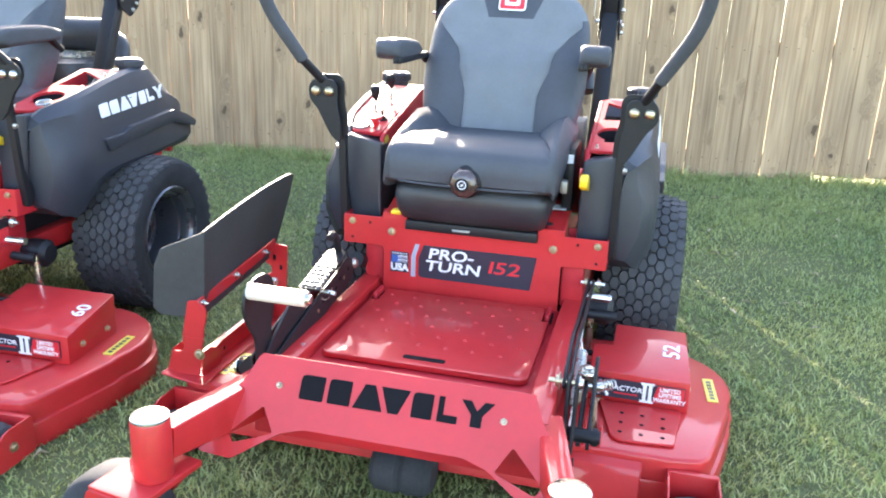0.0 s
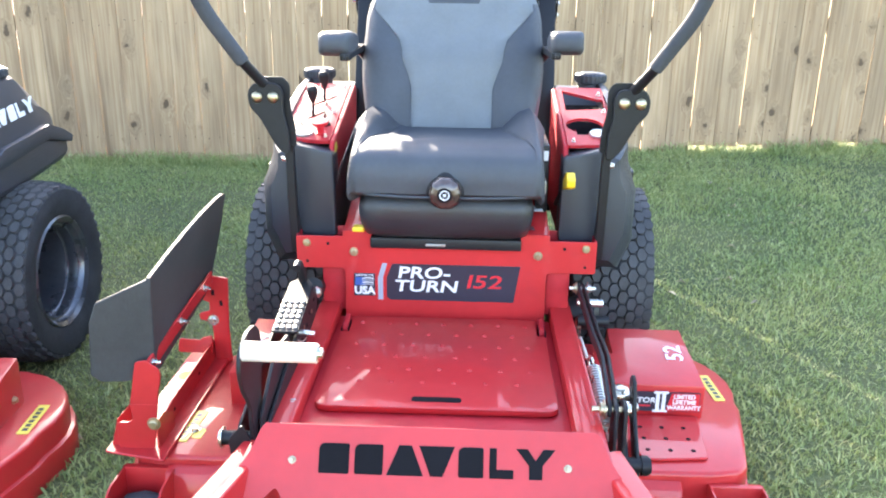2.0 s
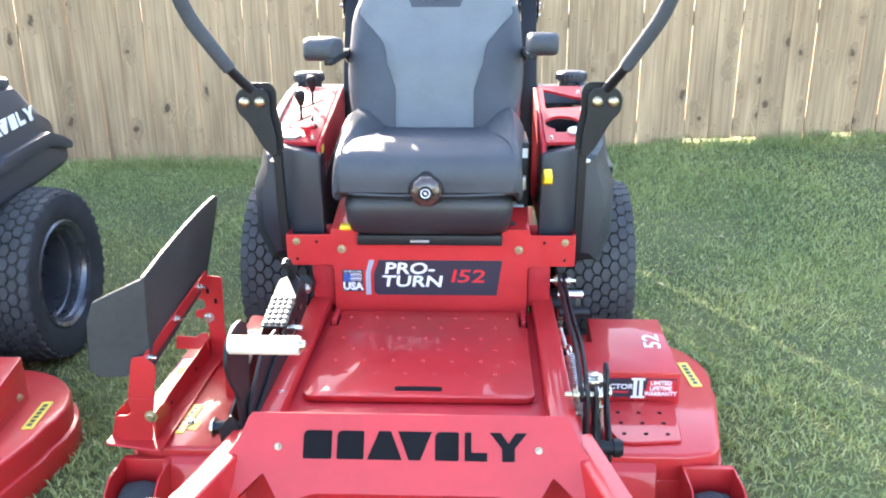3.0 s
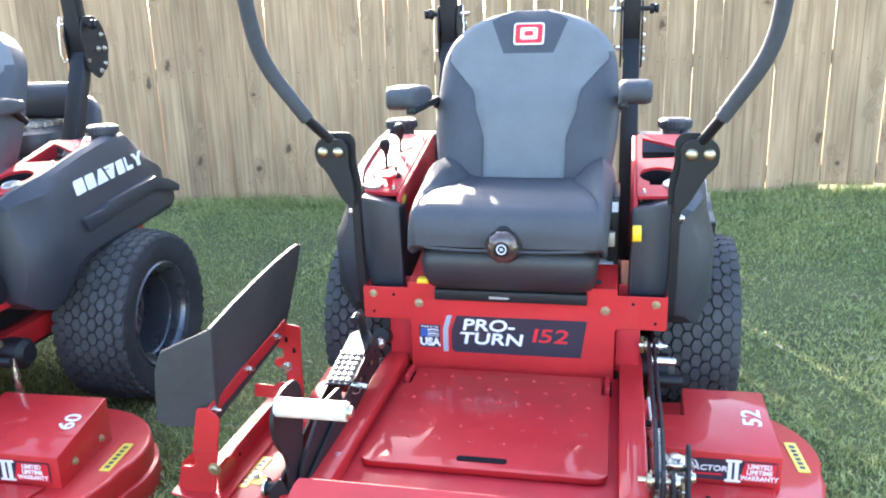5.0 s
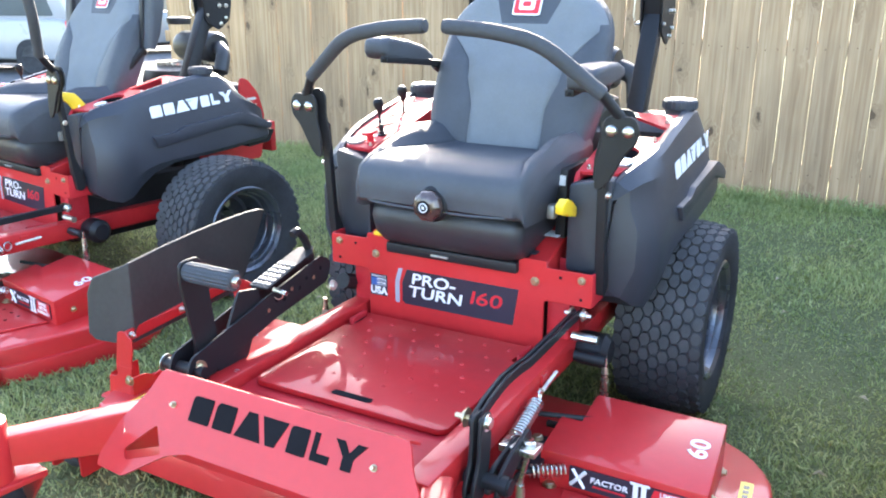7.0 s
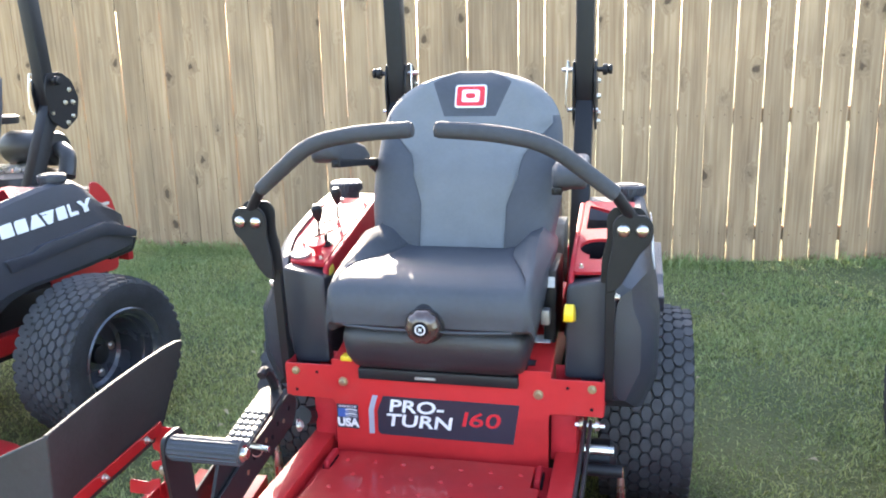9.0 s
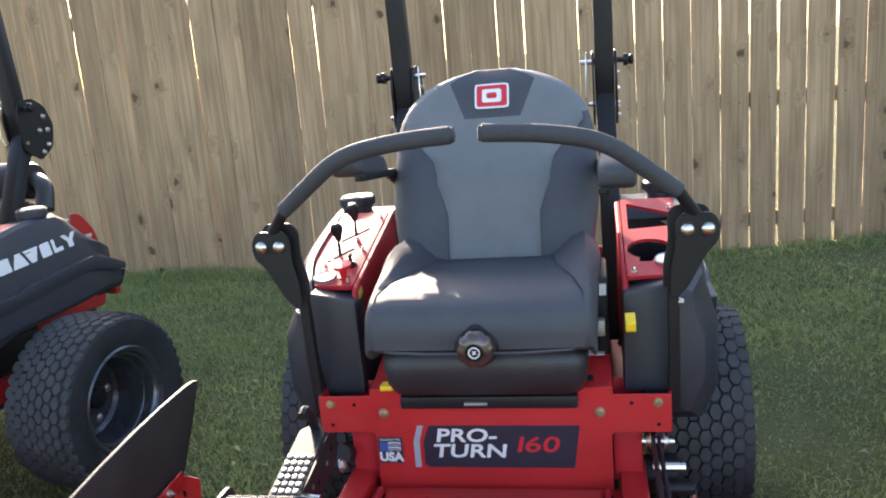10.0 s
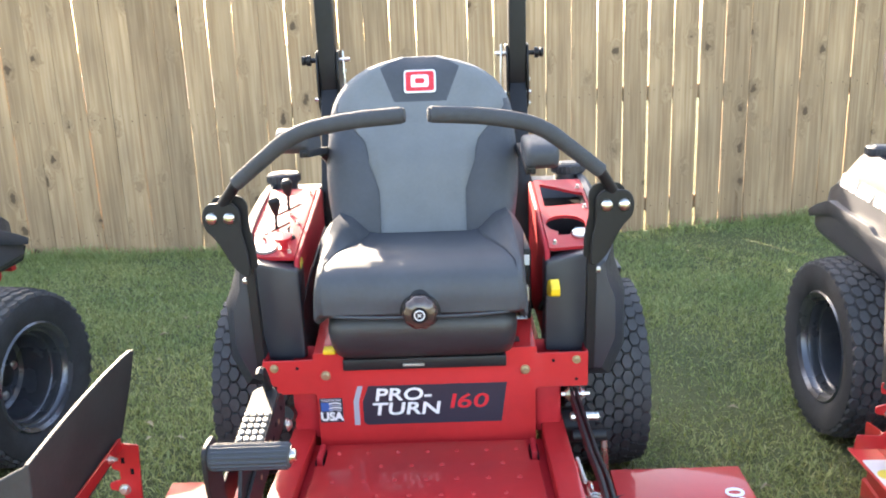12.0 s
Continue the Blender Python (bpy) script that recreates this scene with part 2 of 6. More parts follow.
_mix.inputs[1].default_value = 0.6
_r = _n.nodes.new("ShaderNodeValToRGB")
_r.color_ramp.elements[0].position, _r.color_ramp.elements[1].position = 0.5, 1.05
_r.color_ramp.elements[0].color = (0.046, 0.066, 0.022, 1)
_r.color_ramp.elements[1].color = (0.125, 0.132, 0.048, 1)
_n.links.new(_tc.outputs["Object"], _a.inputs["Vector"])
_n.links.new(_tc.outputs["Object"], _c.inputs["Vector"])
_n.links.new(_c.outputs[0], _mix.inputs[0])
_n.links.new(_a.outputs[0], _mix.inputs[2])
_n.links.new(_mix.outputs[0], _r.inputs[0])
_n.links.new(_r.outputs[0], _b.inputs["Base Color"])
_b.inputs["Roughness"].default_value = 0.95
_bp = _n.nodes.new("ShaderNodeBump")
_bp.inputs["Strength"].default_value, _bp.inputs["Distance"].default_value = 1.0, 0.02
_n.links.new(_c.outputs[0], _bp.inputs["Height"])
_n.links.new(_bp.outputs[0], _b.inputs["Normal"])


def ground_z(x, y):
    """Level under the mowers, with a slow rise along the fence."""
    s = np.clip((y - 0.9) / 2.3, 0, 1)
    s = s * s * (3 - 2 * s) * np.clip(1 - (y - 6) / 8, 0, 1)
    far = np.clip(1 - (np.maximum(np.abs(x) - 8, 0)) / 10, 0, 1)
    return -0.08 - 0.012 * s + 0.040 * np.clip(x + 1.2, 0, 6) * s * far - 0.46 * np.clip((-6.9 - x) / 2.0, 0, 1)


def build_ground():
    near_x, near_y = np.linspace(-9, 7, 81), np.linspace(-4, 8, 61)
    xs = np.concatenate(([-400, -120, -40, -18], near_x, [16, 40, 120, 400]))
    ys = np.concatenate(([-400, -100, -30, -10], near_y, [14, 30, 100, 500]))
    gx, gy = np.meshgrid(xs, ys)
    gz = ground_z(gx, gy) + 0.012 * np.sin(gx * 2.1 + gy) * np.sin(gy * 1.7) * (np.abs(gx) < 8) * (np.abs(gy) < 8)
    verts = np.stack((gx, gy, gz), -1).reshape(-1, 3)
    w = len(xs)
    faces = [(j * w + i, j * w + i + 1, (j + 1) * w + i + 1, (j + 1) * w + i) for j in range(len(ys) - 1) for i in range(w - 1)]
    me = bpy.data.meshes.new("ground")
    me.from_pydata(verts.tolist(), [], faces)
    me.polygons.foreach_set("use_smooth", [True] * len(me.polygons))
    me.materials.append(GROUND)
    return tagged(new("ground", me), "mown green lawn with thin patches over level soil", "lawn", kind="structure")


build_ground()

BLADE = bpy.data.materials.new("grass_blade")
BLADE.use_nodes = True
_n = BLADE.node_tree
_b = _n.nodes["Principled BSDF"]
_g = _n.nodes.new("ShaderNodeNewGeometry")
_r = _n.nodes.new("ShaderNodeValToRGB")
_r.color_ramp.elements[0].color = (0.215, 0.240, 0.096, 1)
_r.color_ramp.elements[1].color = (0.48, 0.45, 0.25, 1)
_e = _r.color_ramp.elements.new(0.65)
_e.color = (0.325, 0.352, 0.166, 1)
_n.links.new(_g.outputs["Random Per Island"], _r.inputs[0])
# broad and small patches where the turf is drier or lusher
_tc = _n.nodes.new("ShaderNodeTexCoord")
_p1 = _n.nodes.new("ShaderNodeTexNoise")
_p1.inputs["Scale"].default_value, _p1.inputs["Detail"].default_value, _p1.inputs["Roughness"].default_value = 1.7, 7.0, 0.68
_n.links.new(_tc.outputs["Object"], _p1.inputs["Vector"])
_pr = _n.nodes.new("ShaderNodeValToRGB")
_pr.color_ramp.elements[0].position, _pr.color_ramp.elements[1].position = 0.34, 0.66
_pr.color_ramp.elements[0].color = (0.70, 0.86, 0.64, 1)
_pr.color_ramp.elements[1].color = (1.16, 1.14, 0.90, 1)
_n.links.new(_p1.outputs[0], _pr.inputs[0])
_pm = _n.nodes.new("ShaderNodeMix")
_pm.data_type, _pm.blend_type = 'RGBA', 'MULTIPLY'
_pm.inputs[0].default_value = 1.0
_n.links.new(_r.outputs[0], _pm.inputs[6])
_n.links.new(_pr.outputs[0], _pm.inputs[7])
_n.links.new(_pm.outputs[2], _b.inputs["Base Color"])
_b.inputs["Roughness"].default_value = 0.55
_tr = _n.nodes.new("ShaderNodeBsdfTranslucent")
_n.links.new(_pm.outputs[2], _tr.inputs[0])
_ms = _n.nodes.new("ShaderNodeMixShader")
_ms.inputs[0].default_value = 0.3
_n.links.new(_b.outputs[0], _ms.inputs[1])
_n.links.new(_tr.outputs[0], _ms.inputs[2])
_n.links.new(_ms.outputs[0], _n.nodes["Material Output"].inputs[0])


def blades(name, n, x0, x1, y0, y1, h0, h1, label, seed, width=0.0026):
    rg = np.random.default_rng(seed)
    x, y = rg.uniform(x0, x1, n), rg.uniform(y0, y1, n)
    y = y + FENCE_SLOPE * x * np.clip((y - 1.0) / 2.3, 0, 1)
    patch = np.sin(x * 2.3 + 1.3 * np.sin(y * 1.9)) * np.sin(y * 2.7 + np.sin(x * 1.1)) + 0.6 * np.sin(x * 7.1 + y * 3.3) * np.sin(y * 6.1)
    keep = rg.uniform(-1.7, 1.5, n) < patch + 0.6
    x, y, patch = x[keep], y[keep], patch[keep]
    n = len(x)
    z = ground_z(x, y) - 0.004 + 0.012 * np.sin(x * 2.1 + y) * np.sin(y * 1.7)
    h = rg.uniform(h0, h1, n) * (1 + 0.25 * patch)
    a, lean, dirn = rg.uniform(0, 2 * np.pi, n), rg.uniform(0.3, 1.5, n), rg.uniform(0, 2 * np.pi, n)
    wx, wy = np.cos(a) * width, np.sin(a) * width
    lx, ly = np.cos(dirn) * lean * h, np.sin(dirn) * lean * h
    v = np.empty((n, 5, 3))
    v[:, 0] = np.stack((x - wx, y - wy, z), -1)
    v[:, 1] = np.stack((x + wx, y + wy, z), -1)
    v[:, 2] = np.stack((x - wx * 0.7 + lx * 0.35, y - wy * 0.7 + ly * 0.35, z + h * 0.6), -1)
    v[:, 3] = np.stack((x + wx * 0.7 + lx * 0.35, y + wy * 0.7 + ly * 0.35, z + h * 0.6), -1)
    v[:, 4] = np.stack((x + lx, y + ly, z + h * (1 - 0.25 * lean)), -1)
    base = np.arange(n)[:, None] * 5
    tri = np.concatenate((base + [0, 1, 3], base + [0, 3, 2], base + [2, 3, 4]), 1).reshape(-1, 3)
    me = bpy.data.meshes.new(name)
    me.vertices.add(n * 5)
    me.vertices.foreach_set("co", v.reshape(-1))
    me.loops.add(n * 9)
    me.loops.foreach_set("vertex_index", tri.reshape(-1))
    me.polygons.add(n * 3)
    me.polygons.foreach_set("loop_start", np.arange(n * 3) * 3)
    me.update(calc_edges=True)
    me.materials.append(BLADE)
    return tagged(new(name, me), label, "grass", kind="stuff")


blades("grass", 500000, -6.5, 4.4, -1.0, 3.33, 0.012, 0.033, "short green lawn grass with lighter straw-coloured blades", 3)
blades("grass", 190000, -6.5, 4.4, -4.2, -1.0, 0.014, 0.036, "short green lawn grass in the open sun", 8, 0.0036)
blades("tall_grass", 9000, -6.4, 4.6, 3.10, 3.325, 0.04, 0.10, "taller uncut grass along the foot of the fence", 4)


def leaf_litter():
    """Dry leaf scraps scattered over the lawn, each a small curled blade."""
    rg = random.Random(21)
    bm = bmesh.new()
    for _ in range(110):
        x, y = rg.uniform(-3.2, 2.6), rg.uniform(-0.7, 2.9)
        z = float(ground_z(np.array(x), np.array(y))) + 0.024
        a, n, w, up = rg.uniform(0, 6.28), rg.uniform(0.012, 0.030), rg.uniform(0.004, 0.010), rg.uniform(0.002, 0.010)
        c, s = math.cos(a), math.sin(a)
        mid = [bm.verts.new((x + c * t * n, y + s * t * n, z - abs(t) * up)) for t in (-1, 0, 1)]
        side = [bm.verts.new((x - s * k * w, y + c * k * w, z + up)) for k in (-1, 1)]
        for v in side:
            bm.faces.new((mid[0], mid[1], v))
            bm.faces.new((mid[1], mid[2], v))
    me = finish(bm, "leaf_litter", DRY_LEAF)
    return tagged(new("leaf_litter", me), "scattered dry tan leaf scraps on the lawn", "leaves", kind="stuff")


DRY_LEAF = mat("dry_leaf", (0.36, 0.29, 0.18), 0.7, var=0.5, scale=12)
leaf_litter()


def wood_material():
    m = bpy.data.materials.new("fence_pine")
    m.use_nodes = True
    nt = m.node_tree
    b = nt.nodes["Principled BSDF"]
    L = nt.links.new
    tc = nt.nodes.new("ShaderNodeTexCoord")
    oi = nt.nodes.new("ShaderNodeObjectInfo")
    off = nt.nodes.new("ShaderNodeVectorMath")
    off.operation = 'MULTIPLY_ADD'
    comb = nt.nodes.new("ShaderNodeCombineXYZ")
    for k in range(3):
        L(oi.outputs["Random"], comb.inputs[k])
    off.inputs[1].default_value = (37.0, 11.0, 53.0)
    L(comb.outputs[0], off.inputs[0])
    L(tc.outputs["Object"], off.inputs[2])
    # long grain
    mp = nt.nodes.new("ShaderNodeMapping")
    mp.inputs["Scale"].default_value = (30.0, 30.0, 0.9)
    L(off.outputs[0], mp.inputs[0])
    # grain bends round the knots
    mpk = nt.nodes.new("ShaderNodeMapping")
    mpk.inputs["Scale"].default_value = (6.6, 6.6, 4.4)
    L(off.outputs[0], mpk.inputs[0])
    wob = nt.nodes.new("ShaderNodeTexNoise")
    wob.inputs["Scale"].default_value, wob.inputs["Detail"].default_value = 26.0, 3.0
    L(off.outputs[0], wob.inputs["Vector"])
    uneven = nt.nodes.new("ShaderNodeVectorMath")
    uneven.operation = 'MULTIPLY_ADD'
    uneven.inputs[1].default_value = (0.30, 0.30, 0.30)
    L(wob.outputs["Color"], uneven.inputs[0])
    L(mpk.outputs[0], uneven.inputs[2])
    vk = nt.nodes.new("ShaderNodeTexVoronoi")
    vk.inputs["Scale"].default_value = 1.0
    L(uneven.outputs[0], vk.inputs["Vector"])
    halo = nt.nodes.new("ShaderNodeMapRange")
    halo.interpolation_type = 'SMOOTHSTEP'
    halo.inputs[1].default_value, halo.inputs[2].default_value, halo.inputs[3].default_value, halo.inputs[4].default_value = 0.05, 0.42, 1.0, 0.0
    L(vk.outputs["Distance"], halo.inputs[0])
    sk = nt.nodes.new("ShaderNodeSeparateColor")
    L(vk.outputs["Color"], sk.inputs[0])
    has = nt.nodes.new("ShaderNodeMath")
    has.operation = 'GREATER_THAN'
    has.inputs[1].default_value = 0.42
    L(sk.outputs[0], has.inputs[0])
    bend = nt.nodes.new("ShaderNodeMath")
    bend.operation = 'MULTIPLY'
    L(halo.outputs[0], bend.inputs[0])
    L(has.outputs[0], bend.inputs[1])
    swirl = nt.nodes.new("ShaderNodeVectorMath")
    swirl.operation = 'MULTIPLY_ADD'
    cb = nt.nodes.new("ShaderNodeCombineXYZ")
    for k in range(3):
        L(bend.outputs[0], cb.inputs[k])
    L(cb.outputs[0], swirl.inputs[0])
    swirl.inputs[1].default_value = (2.2, 2.2, 0.4)
    L(mp.outputs[0], swirl.inputs[2])
    grain = nt.nodes.new("ShaderNodeTexNoise")
    grain.inputs["Scale"].default_value, grain.inputs["Detail"].default_value, grain.inputs["Distortion"].default_value = 1.6, 6.0, 0.7
    L(swirl.outputs[0], grain.inputs["Vector"])
    # broad stains
    mp2 = nt.nodes.new("ShaderNodeMapping")
    mp2.inputs["Scale"].default_value = (5.0, 5.0, 1.3)
    L(off.outputs[0], mp2.inputs[0])
    stain = nt.nodes.new("ShaderNodeTexNoise")
    stain.inputs["Scale"].default_value, stain.inputs["Detail"].default_value = 1.5, 4.0
    L(mp2.outputs[0], stain.inputs["Vector"])
    # knots: rare cells, slightly taller than wide
    vo = nt.nodes.new("ShaderNodeTexVoronoi")
    vo.inputs["Scale"].default_value = 1.0
    vo.inputs["Randomness"].default_value = 1.0
    L(uneven.outputs[0], vo.inputs["Vector"])
    knot = nt.nodes.new("ShaderNodeMapRange")
    knot.inputs[1].default_value, knot.inputs[2].default_value, knot.inputs[3].default_value, knot.inputs[4].default_value = 0.070, 0.150, 1.0, 0.0
    L(vo.outputs["Distance"], knot.inputs[0])
    sepc = nt.nodes.new("ShaderNodeSeparateColor")
    L(vo.outputs["Color"], sepc.inputs[0])
    rare = nt.nodes.new("ShaderNodeMath")
    rare.operation = 'GREATER_THAN'
    rare.inputs[1].default_value = 0.42
    L(sepc.outputs[0], rare.inputs[0])
    kn = nt.nodes.new("ShaderNodeMath")
    kn.operation = 'MULTIPLY'
    L(knot.outputs[0], kn.inputs[0])
    L(rare.outputs[0], kn.inputs[1])
    ramp = nt.nodes.new("ShaderNodeValToRGB")
    ramp.color_ramp.elements[0].position, ramp.color_ramp.elements[1].position = 0.30, 0.70
    ramp.color_ramp.elements[0].color = (0.318, 0.196, 0.104, 1)
    ramp.color_ramp.elements[1].color = (0.520, 0.358, 0.216, 1)
    L(grain.outputs[0], ramp.inputs[0])
    ramp2 = nt.nodes.new("ShaderNodeValToRGB")
    ramp2.color_ramp.elements[0].position, ramp2.color_ramp.elements[1].position = 0.3, 0.75
    ramp2.color_ramp.elements[0].color = (0.66, 0.64, 0.62, 1)
    ramp2.color_ramp.elements[1].color = (1.02, 1.0, 0.95, 1)
    L(stain.outputs[0], ramp2.inputs[0])
    mul = nt.nodes.new("ShaderNodeMix")
    mul.data_type, mul.blend_type = 'RGBA', 'MULTIPLY'
    mul.inputs[0].default_value = 1.0
    L(ramp.outputs[0], mul.inputs[6])
    L(ramp2.outputs[0], mul.inputs[7])
    tone = nt.nodes.new("ShaderNodeMapRange")
    tone.inputs[3].default_value, tone.inputs[4].default_value = 0.82, 1.10
    L(oi.outputs["Random"], tone.inputs[0])
    hsv = nt.nodes.new("ShaderNodeHueSaturation")
    L(mul.outputs[2], hsv.inputs["Color"])
    L(tone.outputs[0], hsv.inputs["Value"])
    km = nt.nodes.new("ShaderNodeMix")
    km.data_type, km.blend_type = 'RGBA', 'MIX'
    ring = nt.nodes.new("ShaderNodeMath")
    ring.operation = 'MULTIPLY_ADD'
    ring.inputs[1].default_value = 0.36
    L(bend.outputs[0], ring.inputs[0])
    L(kn.outputs[0], ring.inputs[2])
    ring.use_clamp = True
    L(ring.outputs[0], km.inputs[0])
    L(hsv.outputs[0], km.inputs[6])
    km.inputs[7].default_value = (0.095, 0.056, 0.028, 1)
    L(km.outputs[2], b.inputs["Base Color"])
    b.inputs["Roughness"].default_value = 0.75
    bp = nt.nodes.new("ShaderNodeBump")
    bp.inputs["Strength"].default_value, bp.inputs["Distance"].default_value = 0.35, 0.003
    L(grain.outputs[0], bp.inputs["Height"])
    L(bp.outputs[0], b.inputs["Normal"])
    return m


PINE = wood_material()


def build_fence():
    """Pickets on this side, rails and posts behind; s runs along the fence, which stands a few degrees askew."""
    rnd = random.Random(5)
    turn = Matrix.Translation((0, FENCE_Y, 0)) @ Matrix.Rotation(math.atan(FENCE_SLOPE), 4, 'Z')
    fence = tagged(new("fence"), "tall dog-eared wooden privacy fence of weathered pine pickets", "fence", kind="structure")
    fence.matrix_basis = turn
    pitch, phase, top, s0, s1 = 0.1573, -0.0416, 1.95, -6.42, 5.4
    for z0, rise in ((0.105, 0.018), (0.800, 0.0105), (1.62, 0.012)):
        for k in range(5):
            a, length = s0 + 0.01 + k * 2.36, 2.356
            ob = part("rail", box(0, length, 0.0065, 0.0445, -0.044, 0.044, 0.003), PINE, fence)
            ob.matrix_basis = Matrix.Translation((a, 0, z0 + rise * a)) @ Matrix.Rotation(-math.atan(rise), 4, 'Y')
    for k in range(6):
        x = s0 + 0.06 + k * 2.34
        ob = part("post", box(-0.045, 0.045, 0.046, 0.136, -0.25, 1.80, 0.004), PINE, fence)
        ob.matrix_basis = Matrix.Translation((x, 0, float(ground_z(np.array(x), np.array(3.2)))))
    shapes = []
    for w in (0.1549, 0.1541, 0.1445, 0.1549, 0.1541):
        pts = [(-w / 2, 0.0), (w / 2, 0.0), (w / 2, top - 0.035), (w / 2 - 0.03, top), (-w / 2 + 0.03, top), (-w / 2, top - 0.035)]
        shapes.append(finish(prism(pts, "y", -0.010, 0.005, 0.0025, 1), "picket", PINE))
    w = 0.1490
    pts = [(-w / 2, 0.0), (w / 2, 0.0), (w / 2, top - 0.035), (w / 2 - 0.03, top), (-w / 2 + 0.03, top), (-w / 2, top - 0.035)]
    thin = finish(prism(pts, "y", -0.010, 0.001, 0.0025, 1), "picket", PINE)
    for k in range(-40, 34):
        x = phase + (k + 0.5) * pitch
        ob = new("picket", thin if k in (-2, -3) else shapes[2] if k in (-4, -5) else shapes[rnd.randrange(2) + (3 if k < -9 else 0)])
        ob.parent = fence
        z = float(ground_z(np.array(x), np.array(3.3))) - 0.018 + rnd.uniform(-0.008, 0.008) + (0.045 if k in (9, 10, 11, 15) else 0.0)
        ob.matrix_basis = Matrix.Translation((x + {-3: -0.0034, -2: 0.0034}.get(k, rnd.uniform(-0.0015, 0.0015)), rnd.uniform(-0.002, 0.0), z)) @ Matrix.Rotation(rnd.uniform(-0.002, 0.002), 4, 'Y')
    nail = finish(lathe([(0.0032, 0.0), (0.0028, -0.0012), (0, -0.0014)], (0, 0, 0), "y", 6), "nail", HOLE)
    for z0, rise in ((0.105, 0.018), (0.800, 0.0105)):
        for k in range(-32, 22):
            for d in (-0.035, 0.032):
                x = phase + (k + 0.5) * pitch + d + rnd.uniform(-0.006, 0.006)
                ob = new("nail", nail)
                ob.parent = fence
                ob.matrix_basis = Matrix.Translation((x, -0.0125, z0 + rise * x + rnd.uniform(-0.02, 0.02)))
    return fence


build_fence()


# ---- the mowers ----
def wheel(parent, x0, x1, y, z, r, rim_r, outer, lugs=True):
    """A driving wheel with blocks of turf tread; outer is the side that faces away from the mower."""
    w, xc = x1 - x0, (x0 + x1) / 2
    tyre = part("tyre", lathe([(rim_r, -w * 0.40), (rim_r + 0.02, -w * 0.46), (r * 0.80, -w * 0.5), (r - 0.03, -w * 0.485), (r - 0.022, -w * 0.43), (r - 0.016, -w * 0.2),
                               (r - 0.014, 0), (r - 0.016, w * 0.2), (r - 0.022, w * 0.43), (r - 0.03, w * 0.485), (r * 0.80, w * 0.5), (rim_r + 0.02, w * 0.46), (rim_r, w * 0.40)],
                              (xc, y, z), "x", 56, cap=False), RUBBER, parent, "black turf tyre with worn block tread", 50)
    if lugs:
        bm = bmesh.new()
        n = 42
        rows = 9
        for row in range(rows):
            f = (row - (rows - 1) / 2) / ((rows - 1) / 2)
            for k in range(n):
                a = 2 * math.pi * (k + 0.5 * (row % 2)) / n
                rr = r - 0.014 - 0.014 * abs(f) ** 3
                da, dx = 2 * math.pi / n * 0.462, w / rows * 0.535
                hexa = [(-1, -0.5), (-0.35, -1), (0.35, -1), (1, -0.5), (1, 0.5), (0.35, 1), (-0.35, 1), (-1, 0.5)]
                lo, hi = [], []
                for u, v in hexa:
                    for ring, h, s in ((lo, 0.0, 1.0), (hi, 0.010, 0.90)):
                        aa, xx = a + da * u * s, xc + f * w * 0.43 + dx * v * s
                        ring.append(bm.verts.new((xx, y + (rr + h) * math.cos(aa), z + (rr + h) * math.sin(aa))))
                bm.faces.new(hi)
                for i in range(8):
                    bm.faces.new((lo[i], lo[(i + 1) % 8], hi[(i + 1) % 8], hi[i]))
        part("tread", bm, TREAD, tyre, "worn dusty tread blocks", 25)
    s = outer
    rim = part("rim", lathe([(rim_r + 0.012, s * w * 0.44), (rim_r + 0.006, s * w * 0.46), (rim_r - 0.006, s * w * 0.42), (rim_r - 0.010, s * w * 0.36), (rim_r - 0.013, s * w * 0.345), (rim_r - 0.019, s * w * 0.345), (rim_r - 0.022, s * w * 0.30), (rim_r - 0.022, s * w * 0.23), (rim_r - 0.025, s * w * 0.215),
                             (rim_r - 0.031, s * w * 0.215), (rim_r - 0.034, s * w * 0.17), (rim_r - 0.035, s * w * 0.02), (rim_r - 0.040, -s * w * 0.16), (rim_r - 0.052, -s * w * 0.20), (0.066, -s * w * 0.19), (0.058, -s * w * 0.13), (0.0, -s * w * 0.13)],
                            (xc, y, z), "x", 48, cap=False), RIM, parent, "black steel wheel rim with rolled rings", 25)
    for k in range(5):
        a = 2 * math.pi * k / 5
        part("wheel_nut", hex_bolt((xc - s * w * 0.19, y + 0.085 * math.cos(a), z + 0.085 * math.sin(a)), (s, 0, 0), 0.010), STEEL, rim)
    part("hub", lathe([(0.034, -s * w * 0.13), (0.034, -s * w * 0.02), (0.026, 0.0), (0, 0.0)], (xc, y, z), "x", 20), BLACK, rim)


